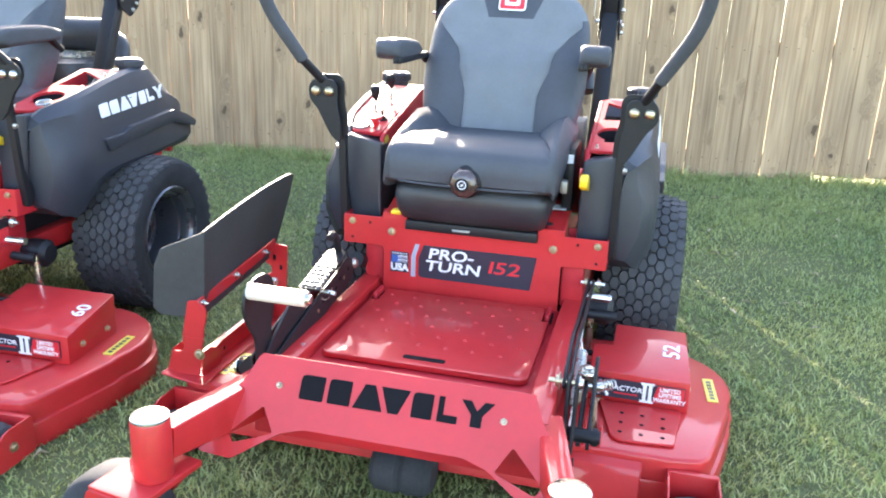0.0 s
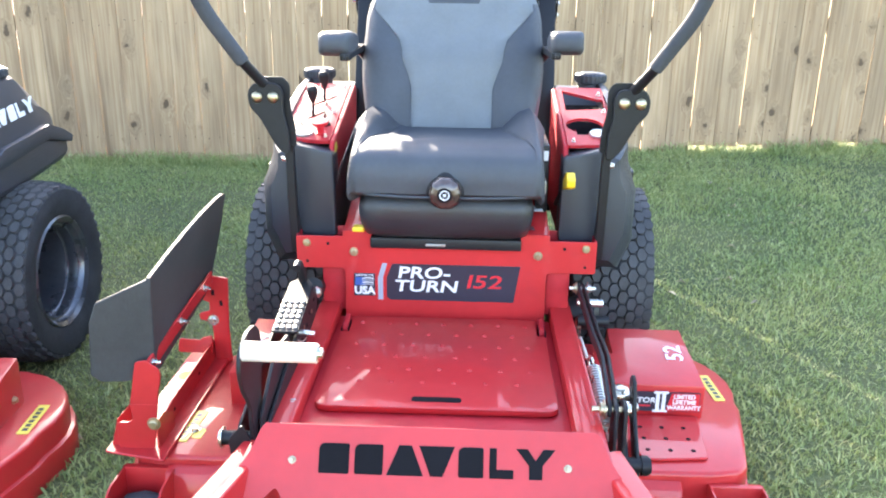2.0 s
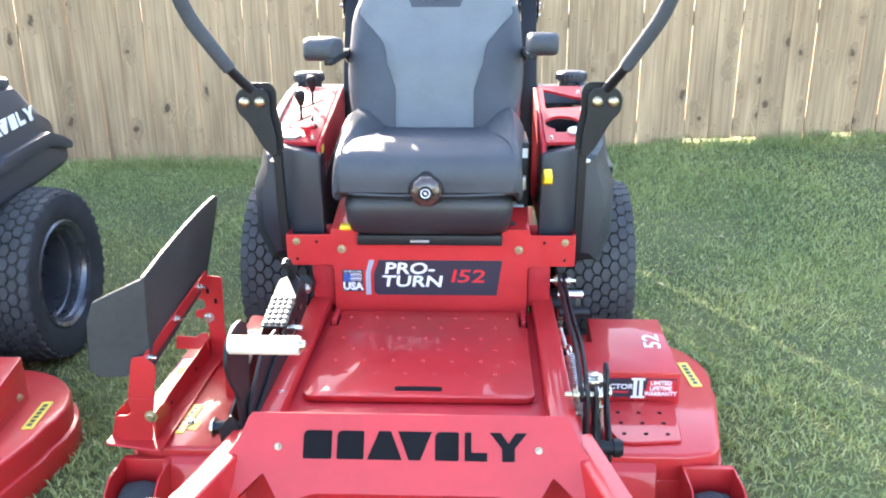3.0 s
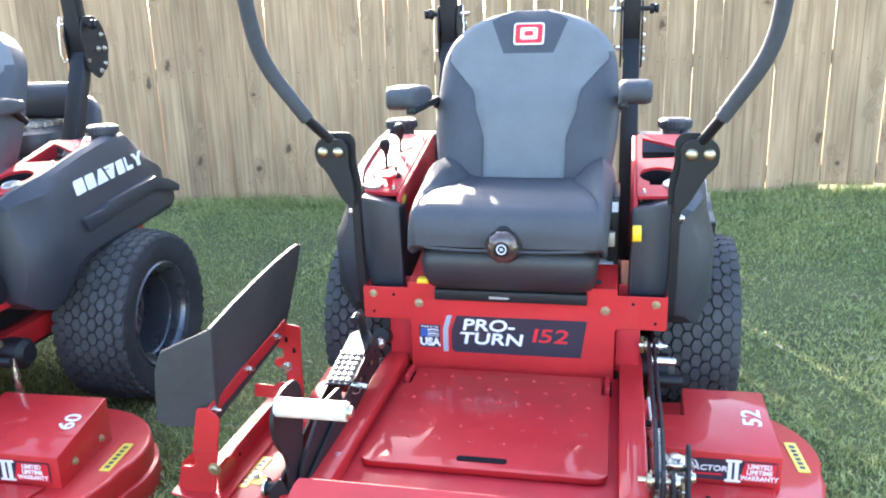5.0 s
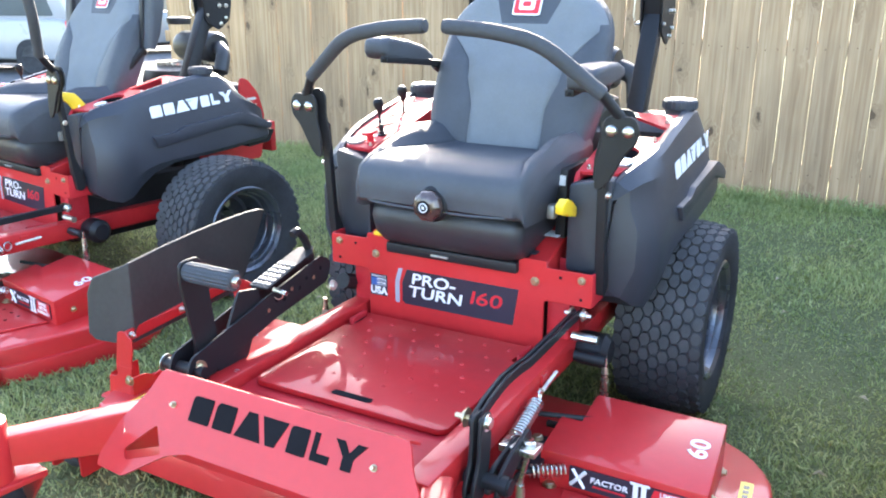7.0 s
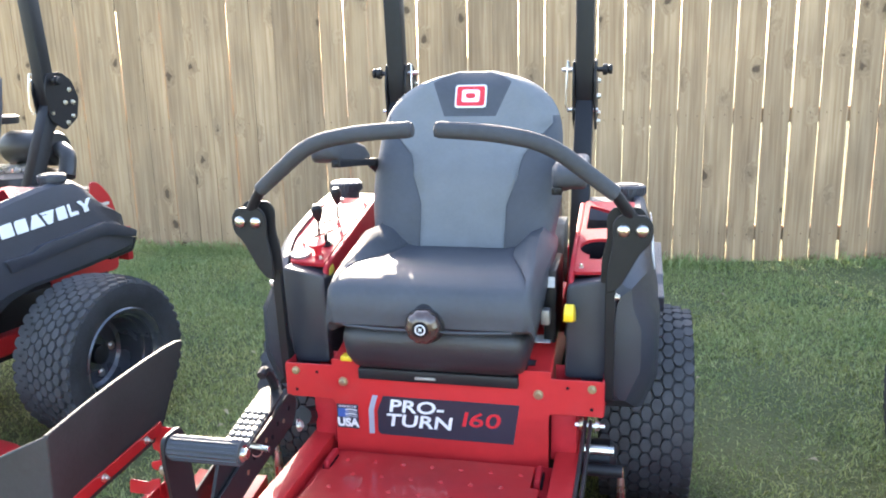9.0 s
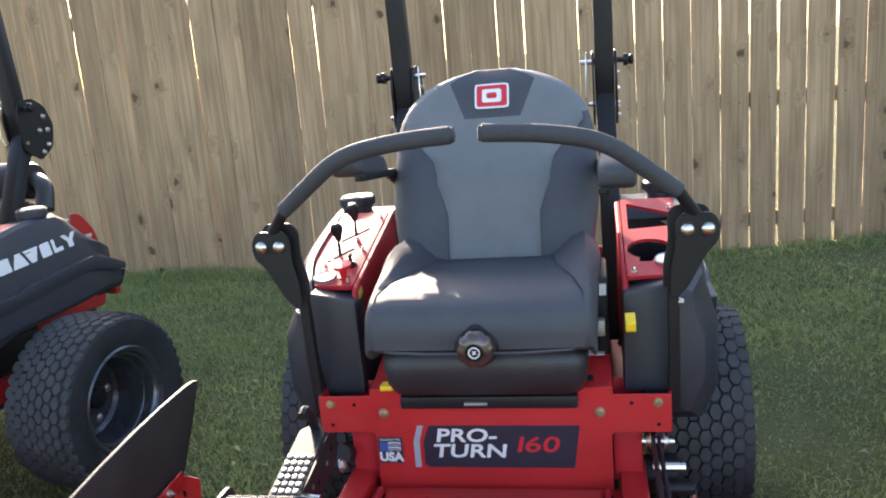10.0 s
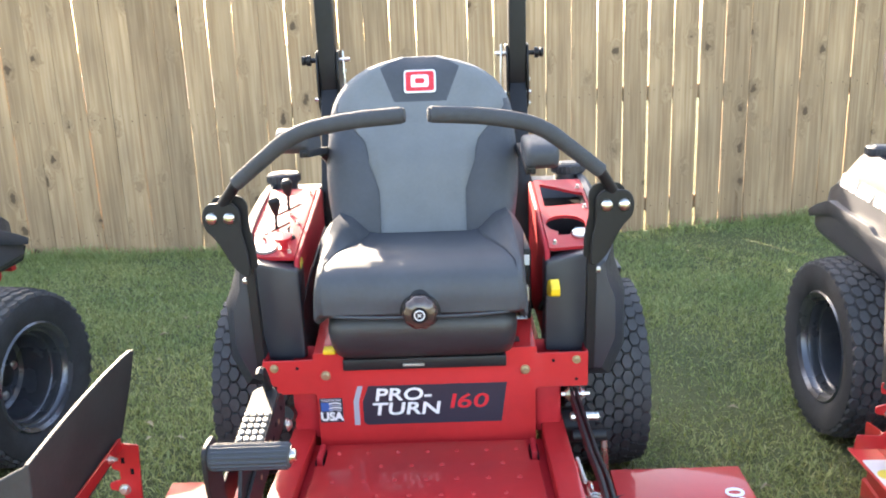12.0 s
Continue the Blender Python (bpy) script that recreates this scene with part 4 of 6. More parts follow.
def console(parent, s):
    """The sloped red panel on top of a tank: levers and switches on one side, cup holder on the other."""
    a = math.atan2(0.092, 0.41)
    m = Matrix.Translation((s * 0.345, 0.295, 0.726)) @ Matrix.Rotation(a, 4, 'X')
    pts = [(-0.042, -0.208), (0.050, -0.200), (0.088, -0.06), (0.098, 0.120), (0.092, 0.212), (-0.040, 0.212)]
    if s < 0:
        pts = [(-p[0], p[1]) for p in pts[::-1]]
    if s < 0:
        bm = prism(rounded(pts, 0.010, 4), "z", -0.006, 0.006, 0.0025, 2)
    else:
        cup = [(0.014 + 0.050 * math.cos(radians(k)), -0.075 + 0.050 * math.sin(radians(k))) for k in range(-60, 241, 12)] + [(-0.012, -0.138), (0.014, -0.138), (0.022, -0.125)]
        tray = rounded([(-0.028, 0.030), (0.084, 0.045), (0.084, 0.118), (0.070, 0.120), (-0.026, 0.185)], 0.008)
        bm = pierced(rounded(pts, 0.010, 4), [cup, tray], -0.002, 0.006)
    bm.transform(m)
    pan = part("console_panel", bm, RED_DULL, parent, "satin red control panel with printed marks" if s < 0 else "satin red panel with a cup holder")
    # inner side wall of the console, running down to a point in front
    wall = [(0.078, 0.560), (0.16, 0.585), (0.50, 0.66), (0.505, 0.772), (0.49, 0.776), (0.092, 0.684), (0.082, 0.672)]
    if s > 0:
        wall = [(0.070, 0.44), (0.50, 0.44), (0.505, 0.772), (0.49, 0.776), (0.092, 0.684), (0.076, 0.660)]
    else:
        part("inner_panel", prism([(0.07, 0.44), (0.50, 0.44), (0.50, 0.67), (0.20, 0.61), (0.07, 0.575)], "x", s * 0.288, s * 0.296, 0.003, 1), PLASTIC, pan)
        part("side_label", prism([(0.094, 0.650), (0.130, 0.662), (0.120, 0.678), (0.096, 0.672)], "x", s * 0.2905, s * 0.2925), DECAL_Y, pan)
    bm = prism(wall, "x", s * 0.292, s * 0.304, 0.003, 1)
    part("console_side", bm, RED_DULL, pan)

    def put(bm):
        bm.transform(m)
        return bm
    if s < 0:
        for lx, ly in ((-0.030, -0.045), (-0.018, 0.072)):
            bm = box(-0.0035, 0.0035, -0.045, 0.045, 0.004, 0.0072, 0.001)
            bm.transform(Matrix.Translation((lx, ly - 0.004, 0)) @ Matrix.Rotation(radians(-38), 4, 'Z'))
            # lever slot is a near-black strip, its shade painted on the closed panel
            part("lever_slot", put(bm), HOLE, pan)
            part("control_lever", put(tube([(lx, ly, 0), (lx + 0.002, ly + 0.004, 0.052)], 0.004, 8)), BLACK, pan, "small black throttle lever")
            part("lever_knob", put(lathe([(0, -0.026), (0.006, -0.025), (0.0115, -0.010), (0.0155, 0.004), (0.0145, 0.014), (0.009, 0.021), (0, 0.023)], (lx + 0.002, ly + 0.005, 0.068), "z", 16)), BLACK, pan)
        part("key_switch", put(lathe([(0.014, 0.005), (0.014, 0.010), (0.009, 0.012), (0.009, 0.018), (0, 0.018)], (0.014, -0.105, 0), "z", 20)), BLACK, pan)
        part("key", put(box(0.012, 0.016, -0.114, -0.094, 0.016, 0.038, 0.0015)), BLACK, pan)
        part("blade_switch", put(lathe([(0.014, 0.005), (0.014, 0.008), (0.009, 0.009), (0.010, 0.026), (0.021, 0.031), (0.022, 0.039), (0, 0.042)], (0.010, -0.160, 0), "z", 24)), DECAL_R, pan, "red pull switch")
        part("hour_meter", put(lathe([(0.027, 0.005), (0.027, 0.011), (0.024, 0.013), (0.022, 0.012), (0, 0.012)], (-0.034, -0.165, 0), "z", 28)), GREYM, pan, "round silver hour meter")
        for sx, sy in ((-0.006, 0.035), (0.022, -0.02), (-0.052, -0.10), (0.026, 0.175), (0.026, -0.185), (-0.045, 0.185)):
            part("panel_screw", put(hex_bolt((sx, sy, 0.006), (0, 0, 1), 0.0035)), STEEL, pan)
        for x0, x1, y0, y1 in ((-0.066, -0.040, -0.012, 0.018), (-0.006, 0.014, -0.072, -0.058), (-0.050, -0.030, 0.105, 0.130), (-0.004, 0.018, 0.110, 0.118), (-0.012, 0.008, -0.120, -0.113), (-0.056, -0.040, -0.075, -0.068)):
            part("pictogram_bar", put(box(x0, x1, y0, y1, 0.006, 0.0070, 0)), DECAL_W, pan)
    else:
        part("cup_well", put(lathe([(0.053, -0.003), (0.050, -0.050), (0.0, -0.052)], (0.014, -0.080, 0), "z", 36, cap=False)), HOLE, pan, "dark round cup holder well")
        part("tray_floor", put(box(-0.032, 0.086, 0.025, 0.190, -0.046, -0.040, 0)), HOLE, pan, "dark open tray")
        part("fuel_gauge", put(lathe([(0.025, 0.005), (0.025, 0.011), (0.022, 0.014), (0.020, 0.012), (0, 0.012)], (0.044, -0.138, 0), "z", 28)), STEEL, pan, "small round silver gauge")
        for sx, sy in ((-0.026, -0.185), (0.076, 0.02), (0.076, 0.150)):
            part("panel_screw", put(hex_bolt((sx, sy, 0.006), (0, 0, 1), 0.004)), STEEL, pan)


def levers(parent, s, opened):
    """Steering lever on side s with its pivot bracket and strut."""
    xb, zb, yb = s * 0.433, 0.812, -0.030
    pts = rounded([(-0.034, 0.036), (-0.050, 0.010), (-0.046, -0.028), (-0.020, -0.052), (0.022, -0.128), (0.044, -0.150), (0.062, -0.150), (0.060, -0.090), (0.048, -0.040), (0.050, 0.015), (0.034, 0.036)], 0.016, 4)
    pts = [(xb - s * p[0] * 0.86, zb + p[1] * 0.9) for p in pts]
    if s > 0:
        pts = pts[::-1]
    br = part("lever_bracket", prism(pts, "y", yb - 0.004, yb + 0.005, 0.002, 1), BLACK, parent, "black steel lever pivot plate")
    pts2 = [(p[0] - s * 0.012, p[1] + 0.012) for p in pts]
    part("rear_plate", prism(pts2, "y", yb + 0.022, yb + 0.028, 0.001, 1), BLACK, br)
    for dx in (-0.019, 0.019):
        part("pivot_bolt", lathe([(0.0135, 0), (0.0135, -0.003), (0.011, -0.007), (0.005, -0.010), (0, -0.010)], (xb + dx, yb - 0.004, zb), "y", 18), BRASS if opened else STEEL, br, "domed bolt head")
    # strut from the bracket to the crossbar
    bm = prism(rounded([(-0.008, 0.770), (0.012, 0.765), (0.030, 0.520), (0.062, 0.440), (0.050, 0.400), (0.024, 0.400), (0.012, 0.500)], 0.010, 3), "x", s * 0.389 - 0.011, s * 0.389 + 0.011, 0.003, 1)
    part("strut", bm, BLACK, br)
    part("strut_bolt", hex_bolt((s * 0.400, 0.008, 0.655), (s, -0.2, 0), 0.006), STEEL, br)
    part("strut_pin", hex_bolt((s * 0.400, 0.0, 0.735), (s, 0, 0), 0.007), BLACK, br)
    # bar and grip
    e = 0.0105 if s < 0 else 0.0
    if opened:
        path = [(xb, yb + 0.012, 0.835), (s * 0.468, -0.085, 0.900), (s * 0.556, -0.132, 1.045), (s * 0.566, -0.165, 1.20), (s * 0.560, -0.19, 1.345)]
    else:
        path = [(xb, yb + 0.012, 0.835), (s * 0.395 + e, -0.055, 0.893), (s * 0.262 + e * 1.5, -0.095, 1.000), (s * 0.150 + e * 2, -0.105, 1.022), (s * 0.036 + e * 2, -0.108, 1.029)]
    lev = part("steering_lever", tube(path[:2], 0.0125, 12), BLACK, parent, "black steel steering lever swung outwards" if opened else "black steel steering lever drawn inwards")
    g = [Vector(p) for p in path[1:]]
    end = g[-1] + (g[-1] - g[-2]).normalized() * 0.004
    tip = g[-1] - (g[-1] - g[-2]).normalized() * 0.010
    grip = tube([g[0] + (g[1] - g[0]).normalized() * -0.004, g[0], *g[1:-1], tip, g[-1], end], [0.013, 0.0165, *[0.0175] * (len(g) - 2), 0.0175, 0.0150, 0.008], 16, smooth=0.10)
    part("foam_grip", grip, FOAM, lev, "thick black foam grip")


def rops(parent):
    """Folding roll bar behind the seat."""
    for s in (-1, 1):
        x = s * 0.283
        bm = prism([(0.490, 0.40), (0.545, 0.40), (0.600, 0.64), (0.768, 1.03), (0.722, 1.05), (0.550, 0.66)], "x", x - 0.026, x + 0.026, 0.005, 2)
        low = part("roll_bar_lower_post", bm, BLACK, parent)
        bm = prism([(0.716, 1.035), (0.766, 1.035), (0.758, 1.12), (0.706, 1.76), (0.656, 1.76), (0.706, 1.12)], "x", x - 0.026, x + 0.026, 0.006, 2)
        part("roll_bar_upper_post", bm, BLACK, parent)
        for d in (-0.031, 0.031):
            pts = rounded([(0.712, 0.985), (0.775, 0.945), (0.835, 0.985), (0.852, 1.06), (0.825, 1.125), (0.780, 1.155), (0.715, 1.150), (0.700, 1.09)], 0.012, 3)
            part("hinge_plate", prism(pts, "x", x + d - 0.003, x + d + 0.003, 0.001, 1), BLACK, low)
        for yy, zz in ((0.810, 1.09), (0.785, 1.045), (0.815, 0.995), (0.788, 0.972), (0.820, 1.045)):
            part("plate_bolt", hex_bolt((x + 0.034, yy, zz), (1, 0, 0), 0.006), STEEL, low)
        bm = tube([(x - 0.055, 0.735, 1.125), (x + 0.055, 0.735, 1.125)], 0.0075, 10)
        lathe([(0.016, 0), (0.016, s * 0.012), (0.010, s * 0.014), (0, s * 0.014)], (x + s * 0.052, 0.735, 1.125), "x", 16, bm)
        part("hinge_pin", bm, BLACK, low)
        part("pin_knob", lathe([(0.010, 0), (0.014, s * 0.004), (0.014, s * 0.012), (0, s * 0.014)], (x + s * 0.066, 0.735, 1.125), "x", 14), BLACK, low)
        part("pin_clip", tube([(x - s * 0.044, 0.735, 1.132), (x - s * 0.048, 0.716, 1.155), (x - s * 0.050, 0.706, 1.10), (x - s * 0.052, 0.702, 1.03), (x - s * 0.046, 0.710, 1.005)], 0.0026, 6, smooth=0.01), STEEL, low, "bright spring clip")
        part("clip_pin", tube([(x - s * 0.030, 0.730, 1.125), (x - s * 0.066, 0.730, 1.125)], 0.006, 8), STEEL, low)
        part("lower_bolt", tube([(x - 0.045, 0.722, 1.010), (x + 0.040, 0.722, 1.010)], 0.006, 8), STEEL, low)
    bm = box(-0.309, 0.309, 0.656, 0.706, 1.758, 1.808, 0.01)
    part("roll_bar_top", bm, BLACK, parent)


def engine(parent):
    """Air-cooled engine, muffler and rear guard seen between the seat and the fence."""
    eng = part("engine_block", box(-0.20, 0.20, 0.62, 1.00, 0.40, 0.70, 0.02), ENGINE, parent, "black twin-cylinder engine block")
    part("fan_housing", lathe([(0.0, 0.0), (0.175, 0.0), (0.18, 0.02), (0.165, 0.07), (0.11, 0.085), (0.0, 0.088)], (0.0, 0.80, 0.70), "z", 40), ENGINE, eng)
    part("fan_screen", lathe([(0.10, 0.0), (0.10, 0.008), (0.03, 0.016), (0, 0.016)], (0.0, 0.80, 0.785), "z", 32), GREYM, eng, "round metal fan screen")
    for k in range(24):
        a = math.pi * 2 * k / 24
        bm = box(0.035, 0.115, -0.003, 0.003, 0.788, 0.802, 0)
        bm.transform(Matrix.Translation((0.0, 0.80, 0.0)) @ Matrix.Rotation(a, 4, 'Z'))
        part("screen_slat", bm, STEEL, eng)
    part("air_filter", lathe([(0, -0.14), (0.060, -0.14), (0.068, -0.12), (0.068, 0.10), (0.060, 0.115), (0, 0.118)], (0.02, 0.90, 0.86), "x", 28), ENGINE, eng, "black air filter canister")
    part("filter_cap", lathe([(0.052, 0), (0.055, 0.01), (0.055, 0.028), (0.04, 0.034), (0, 0.034)], (-0.14, 0.90, 0.955), "z", 24), ENGINE, eng)
    part("intake_elbow", tube([(0.14, 0.90, 0.86), (0.20, 0.88, 0.84), (0.22, 0.84, 0.76)], 0.032, 12, smooth=0.03), ENGINE, eng)
    for s in (-1, 1):
        for k in range(6):
            part("cooling_fin", box(s * 0.20 - 0.035, s * 0.20 + 0.035, 0.66 + k * 0.022, 0.668 + k * 0.022, 0.50, 0.68, 0.001), GREYM, eng)
    part("muffler", tube([(-0.20, 1.02, 0.52), (0.20, 1.02, 0.52)], 0.055, 20), GREYM, eng, "dull metal muffler")
    g = part("rear_guard", prism(rounded([(0.66, 0.36), (1.00, 0.36), (1.030, 0.56), (1.00, 0.66), (0.945, 0.725), (0.90, 0.735), (0.88, 0.56), (0.66, 0.50)], 0.02), "x", 0.262, 0.270, 0.002, 1), RED, parent, "red steel rear guard plate")
    part("rear_guard", prism(rounded([(0.66, 0.36), (1.00, 0.36), (1.030, 0.56), (1.00, 0.66), (0.945, 0.725), (0.90, 0.735), (0.88, 0.56), (0.66, 0.50)], 0.02), "x", -0.270, -0.262, 0.002, 1), RED, parent)
    for k in range(2):
        part("guard_slot", box(0.269, 0.2715, 0.935, 0.985, 0.600 + k * 0.030, 0.612 + k * 0.030, 0), CREAM, g)
    part("rear_bar", box(-0.27, 0.27, 1.06, 1.09, 0.38, 0.52, 0.004), RED, parent)
    for s in (-1, 1):
        part("mud_flap", prism(rounded([(0.78, 0.46), (0.90, 0.47), (0.93, 0.52), (0.80, 0.54)], 0.01), "x", s * 0.33, s * 0.45, 0.003, 1), BLACK, parent)


def front_end(parent, number, stance):
    """Seat front plate with crossbar, decals, floor, rails, front word plate and caster arms."""
    out = [(-0.258, 0.236), (0.258, 0.236), (0.258, 0.374), (0.381, 0.374), (0.381, 0.459), (0.262, 0.459), (0.262, 0.476), (0.190, 0.476), (0.186, 0.444), (-0.186, 0.444), (-0.190, 0.476), (-0.262, 0.476), (-0.262, 0.459), (-0.381, 0.459), (-0.381, 0.374), (-0.258, 0.374)]
    rr = [0, 0, 0.01, 0.004, 0.004, 0.004, 0.004, 0.004, 0.006, 0.006, 0.004, 0.004, 0.004, 0.004, 0.004, 0.01]
    plate = part("seat_front_plate", prism(rounded(out, rr, 2), "y", -0.002, 0.004, 0.0012, 1), RED, parent, "red steel front plate with a wide crossbar")
    for s in (-1, 1):
        bm = box(s * 0.379 - 0.0025, s * 0.379 + 0.0025, 0.004, 0.085, 0.374, 0.459, 0.001)
        box(min(s * 0.265, s * 0.38), max(s * 0.265, s * 0.38), 0.083, 0.087, 0.374, 0.462, 0.001, bm)
        box(min(s * 0.265, s * 0.38), max(s * 0.265, s * 0.38), 0.004, 0.087, 0.374, 0.379, 0.001, bm)
        part("crossbar_channel", bm, RED_DULL, plate)
        part("crossbar_bolt", hex_bolt((s * 0.234, -0.002, 0.420), (0, -1, 0), 0.0078), BRASS, plate)
        part("crossbar_bolt", hex_bolt((s * 0.354, -0.002, 0.441), (0, -1, 0), 0.0068), BRASS, plate)
        for dx, dz in ((0.300, 0.440), (0.354, 0.392)):
            part("plate_hole", lathe([(0.004, 0), (0.004, -0.001), (0, -0.001)], (s * dx, -0.0022, dz), "y", 12), HOLE, plate)
        part("seat_support", prism([(0.004, 0.385), (0.46, 0.385), (0.46, 0.56), (0.30, 0.55), (0.03, 0.476), (0.004, 0.470)], "x", s * 0.205, s * 0.262, 0.003, 1), RED, parent, "red steel seat support")
    part("tether_tab", box(-0.236, -0.206, -0.010, 0.02, 0.474, 0.486, 0.003), YELLOW, plate)
    part("safety_label", box(0.196, 0.224, 0.018, 0.048, 0.4815, 0.4835, 0), DECAL_D, plate)
    part("support_label", box(0.200, 0.250, 0.10, 0.16, 0.508, 0.5095, 0), DECAL_W, plate)
    # decal panel with the model number
    dec = part("model_decal", prism([(-0.142, 0.291), (0.177, 0.291), (0.191, 0.390), (-0.136, 0.390), (-0.151, 0.352), (-0.151, 0.30)], "y", -0.0032, -0.002), DECAL_D, parent, "dark decal with white and red writing")
    part("decal_stripe", prism([(-0.173, 0.291), (-0.160, 0.291), (-0.160, 0.352), (-0.149, 0.390), (-0.162, 0.390), (-0.173, 0.352)], "y", -0.0032, -0.002), DECAL_G, dec)
    writing("writing", "PRO-", 0.0435, on_front(-0.056, -0.0036, 0.3655), DECAL_W, dec, 0.0008, 0.12, 1.38)
    writing("writing", "TURN", 0.0435, on_front(-0.050, -0.0036, 0.3290), DECAL_W, dec, 0.0008, 0.12, 1.40)
    writing("writing", number, 0.051, on_front(0.093, -0.0036, 0.344), DECAL_R, dec, 0.0004, 0.14, 1.52)
    lx = -0.208 if number == "152" else -0.2265
    lab = part("origin_label", box(lx - 0.0275, lx + 0.0275, -0.0030, -0.002, 0.300, 0.362, 0), DECAL_D, parent, "small label with a flag and white writing")
    writing("writing", "USA", 0.029, on_front(lx, -0.0034, 0.3145), DECAL_W, lab, 0.0012, 0, 1.0)
    writing("writing", "MADE IN THE", 0.0075, on_front(lx, -0.0034, 0.3565), DECAL_W, lab)
    part("flag", box(lx - 0.0240, lx + 0.0025, -0.0034, -0.003, 0.329, 0.351, 0), DECAL_B, lab)
    for k in range(4):
        z = 0.329 + k * 0.0058
        bm = prism([(lx - 0.0055, z), (lx + 0.0085, z + 0.0025), (lx + 0.0240, z), (lx + 0.0240, z + 0.0028), (lx + 0.0085, z + 0.0053), (lx - 0.0055, z + 0.0028)], "y", -0.0038, -0.003)
        part("flag_stripe", bm, DECAL_W if k % 2 else DECAL_G, lab)
    # floor
    part("floor_base", box(-0.272, 0.272, -0.70, 0.0, 0.226, 0.240, 0.002), RED_DULL, parent)
    fl = part("footplate", prism(rounded([(-0.252, -0.500), (0.252, -0.500), (0.252, -0.130), (0.232, -0.130), (0.232, -0.035), (-0.232, -0.035), (-0.232, -0.130), (-0.252, -0.130)], [0.03, 0.03, 0.01, 0, 0, 0, 0, 0.01], 4), "z", 0.243, 0.2575, 0.003, 2), RED, parent, "red steel footplate with raised grip dimples")
    dimple = finish(lathe([(0.0062, 0.0), (0.0048, 0.0018), (0.0028, 0.0020), (0.0022, 0.0004), (0, 0.0004)], (0, 0, 0), "z", 10), "grip_dimple", RED)
    for j in range(6):
        for i in range(7 if j % 2 == 0 else 6):
            x = (i - (3 if j % 2 == 0 else 2.5)) * 0.068
            ob = new("grip_dimple", dimple)
            ob.parent = fl
            ob.matrix_basis = Matrix.Translation((x, -0.08 - j * 0.062, 0.2575))
    slot = [(-0.052, -0.474), (0.052, -0.474), (0.052, -0.454), (-0.052, -0.454)]
    # no opening here: a near-black sheet gives the slot's shade
    part("hand_slot", prism(rounded(slot, 0.0095), "z", 0.2560, 0.2585), HOLE, fl)
    for s in (-1, 1):
        part("hinge_gap", box(min(s * 0.236, s * 0.255), max(s * 0.236, s * 0.255), -0.11, -0.05, 0.2415, 0.254, 0.001), HOLE, fl)
        part("hinge_ear", box(s * 0.244 - 0.006, s * 0.244 + 0.006, -0.115, -0.045, 0.24, 0.268, 0.003), RED_DULL, fl)
        bm = box(s * 0.300 - 0.028, s * 0.300 + 0.028, -0.70, 0.95, 0.205, 0.272, 0.006)
        part("frame_rail", bm, RED, parent, "red steel frame rail")
        part("frame_upright", box(s * 0.29 - 0.03, s * 0.29 + 0.03, 0.02, 0.10, 0.25, 0.40, 0.004), RED_DULL, parent)
    # front word plate, leaning forward at its foot
    lean = 32.0
    py, pz = (-0.758, 0.2435) if stance[1] < 0.42 else (-0.765, 0.269)
    out = [(-0.298, 0.105), (0.298, 0.105), (0.318, 0.055), (0.352, 0.005), (0.398, -0.060), (0.392, -0.118), (0.318, -0.122), (0.222, -0.056), (0.170, -0.040), (-0.170, -0.040), (-0.222, -0.056), (-0.318, -0.122), (-0.392, -0.118), (-0.398, -0.060), (-0.352, 0.005), (-0.318, 0.055)]
    m = on_front(0, py, pz, lean)
    tris = [rounded([(s * 0.268, -0.004), (s * 0.334, -0.070), (s * 0.322, -0.090), (s * 0.236, -0.058)], 0.006, 2) for s in (-1, 1)]
    bm = pierced(rounded(out, [0.01, 0.01] + [0.006] * 14, 2), tris, -0.006, 0.0)
    bm.transform(m)
    nose = part("front_plate", bm, RED, parent, "red front plate with two triangular holes and a word in painted-on shade blocks")
    bm = prism([(-0.296, 0.100), (0.296, 0.100), (0.296, 0.106), (-0.296, 0.106)], "z", -0.045, -0.002, 0.001, 1)
    bm.transform(m)
    part("top_flange", bm, RED, nose)
    # near-black sheets laid on the plate paint the shade inside the word's openings
    word_blocks(nose, m @ Matrix.Translation((0.015, 0.048, 0.0)), 0.420, 0.052, HOLE, 0.0015, "word_shade")
    for s in (-1, 1):
        part("plate_bolt", hex_bolt(tuple(m @ Vector((s * 0.242, 0.043, 0.0))), (0, -0.85, 0.53), 0.0046), BRASS, nose)
        # caster arm: square tube from the frame to the barrel
        cx = stance[0] if s < 0 else stance[1]
        a, b = Vector((s * 0.325, -0.66, 0.215)), Vector((cx - s * 0.008, -0.940, 0.235))
        d = (b - a).normalized()
        side = d.cross(Vector((0, 0, 1))).normalized()
        upv = side.cross(d)
        secs = []
        for p, hw, hh in ((a, 0.028, 0.052), (b, 0.024, 0.034)):
            secs.append([p + side * q[0] + upv * q[1] for q in rounded([(-hw, -hh), (hw, -hh), (hw, hh), (-hw, hh)], 0.008, 3)])
        part("caster_arm", loft(secs), RED, parent, "red square-tube caster arm")
        caster(parent, cx, -0.970, 0.300, -1.40 if s < 0 else 1.35)
    part("front_cross_tube", box(-0.33, 0.33, -0.69, -0.63, 0.13, 0.205, 0.006), RED_DULL, parent)


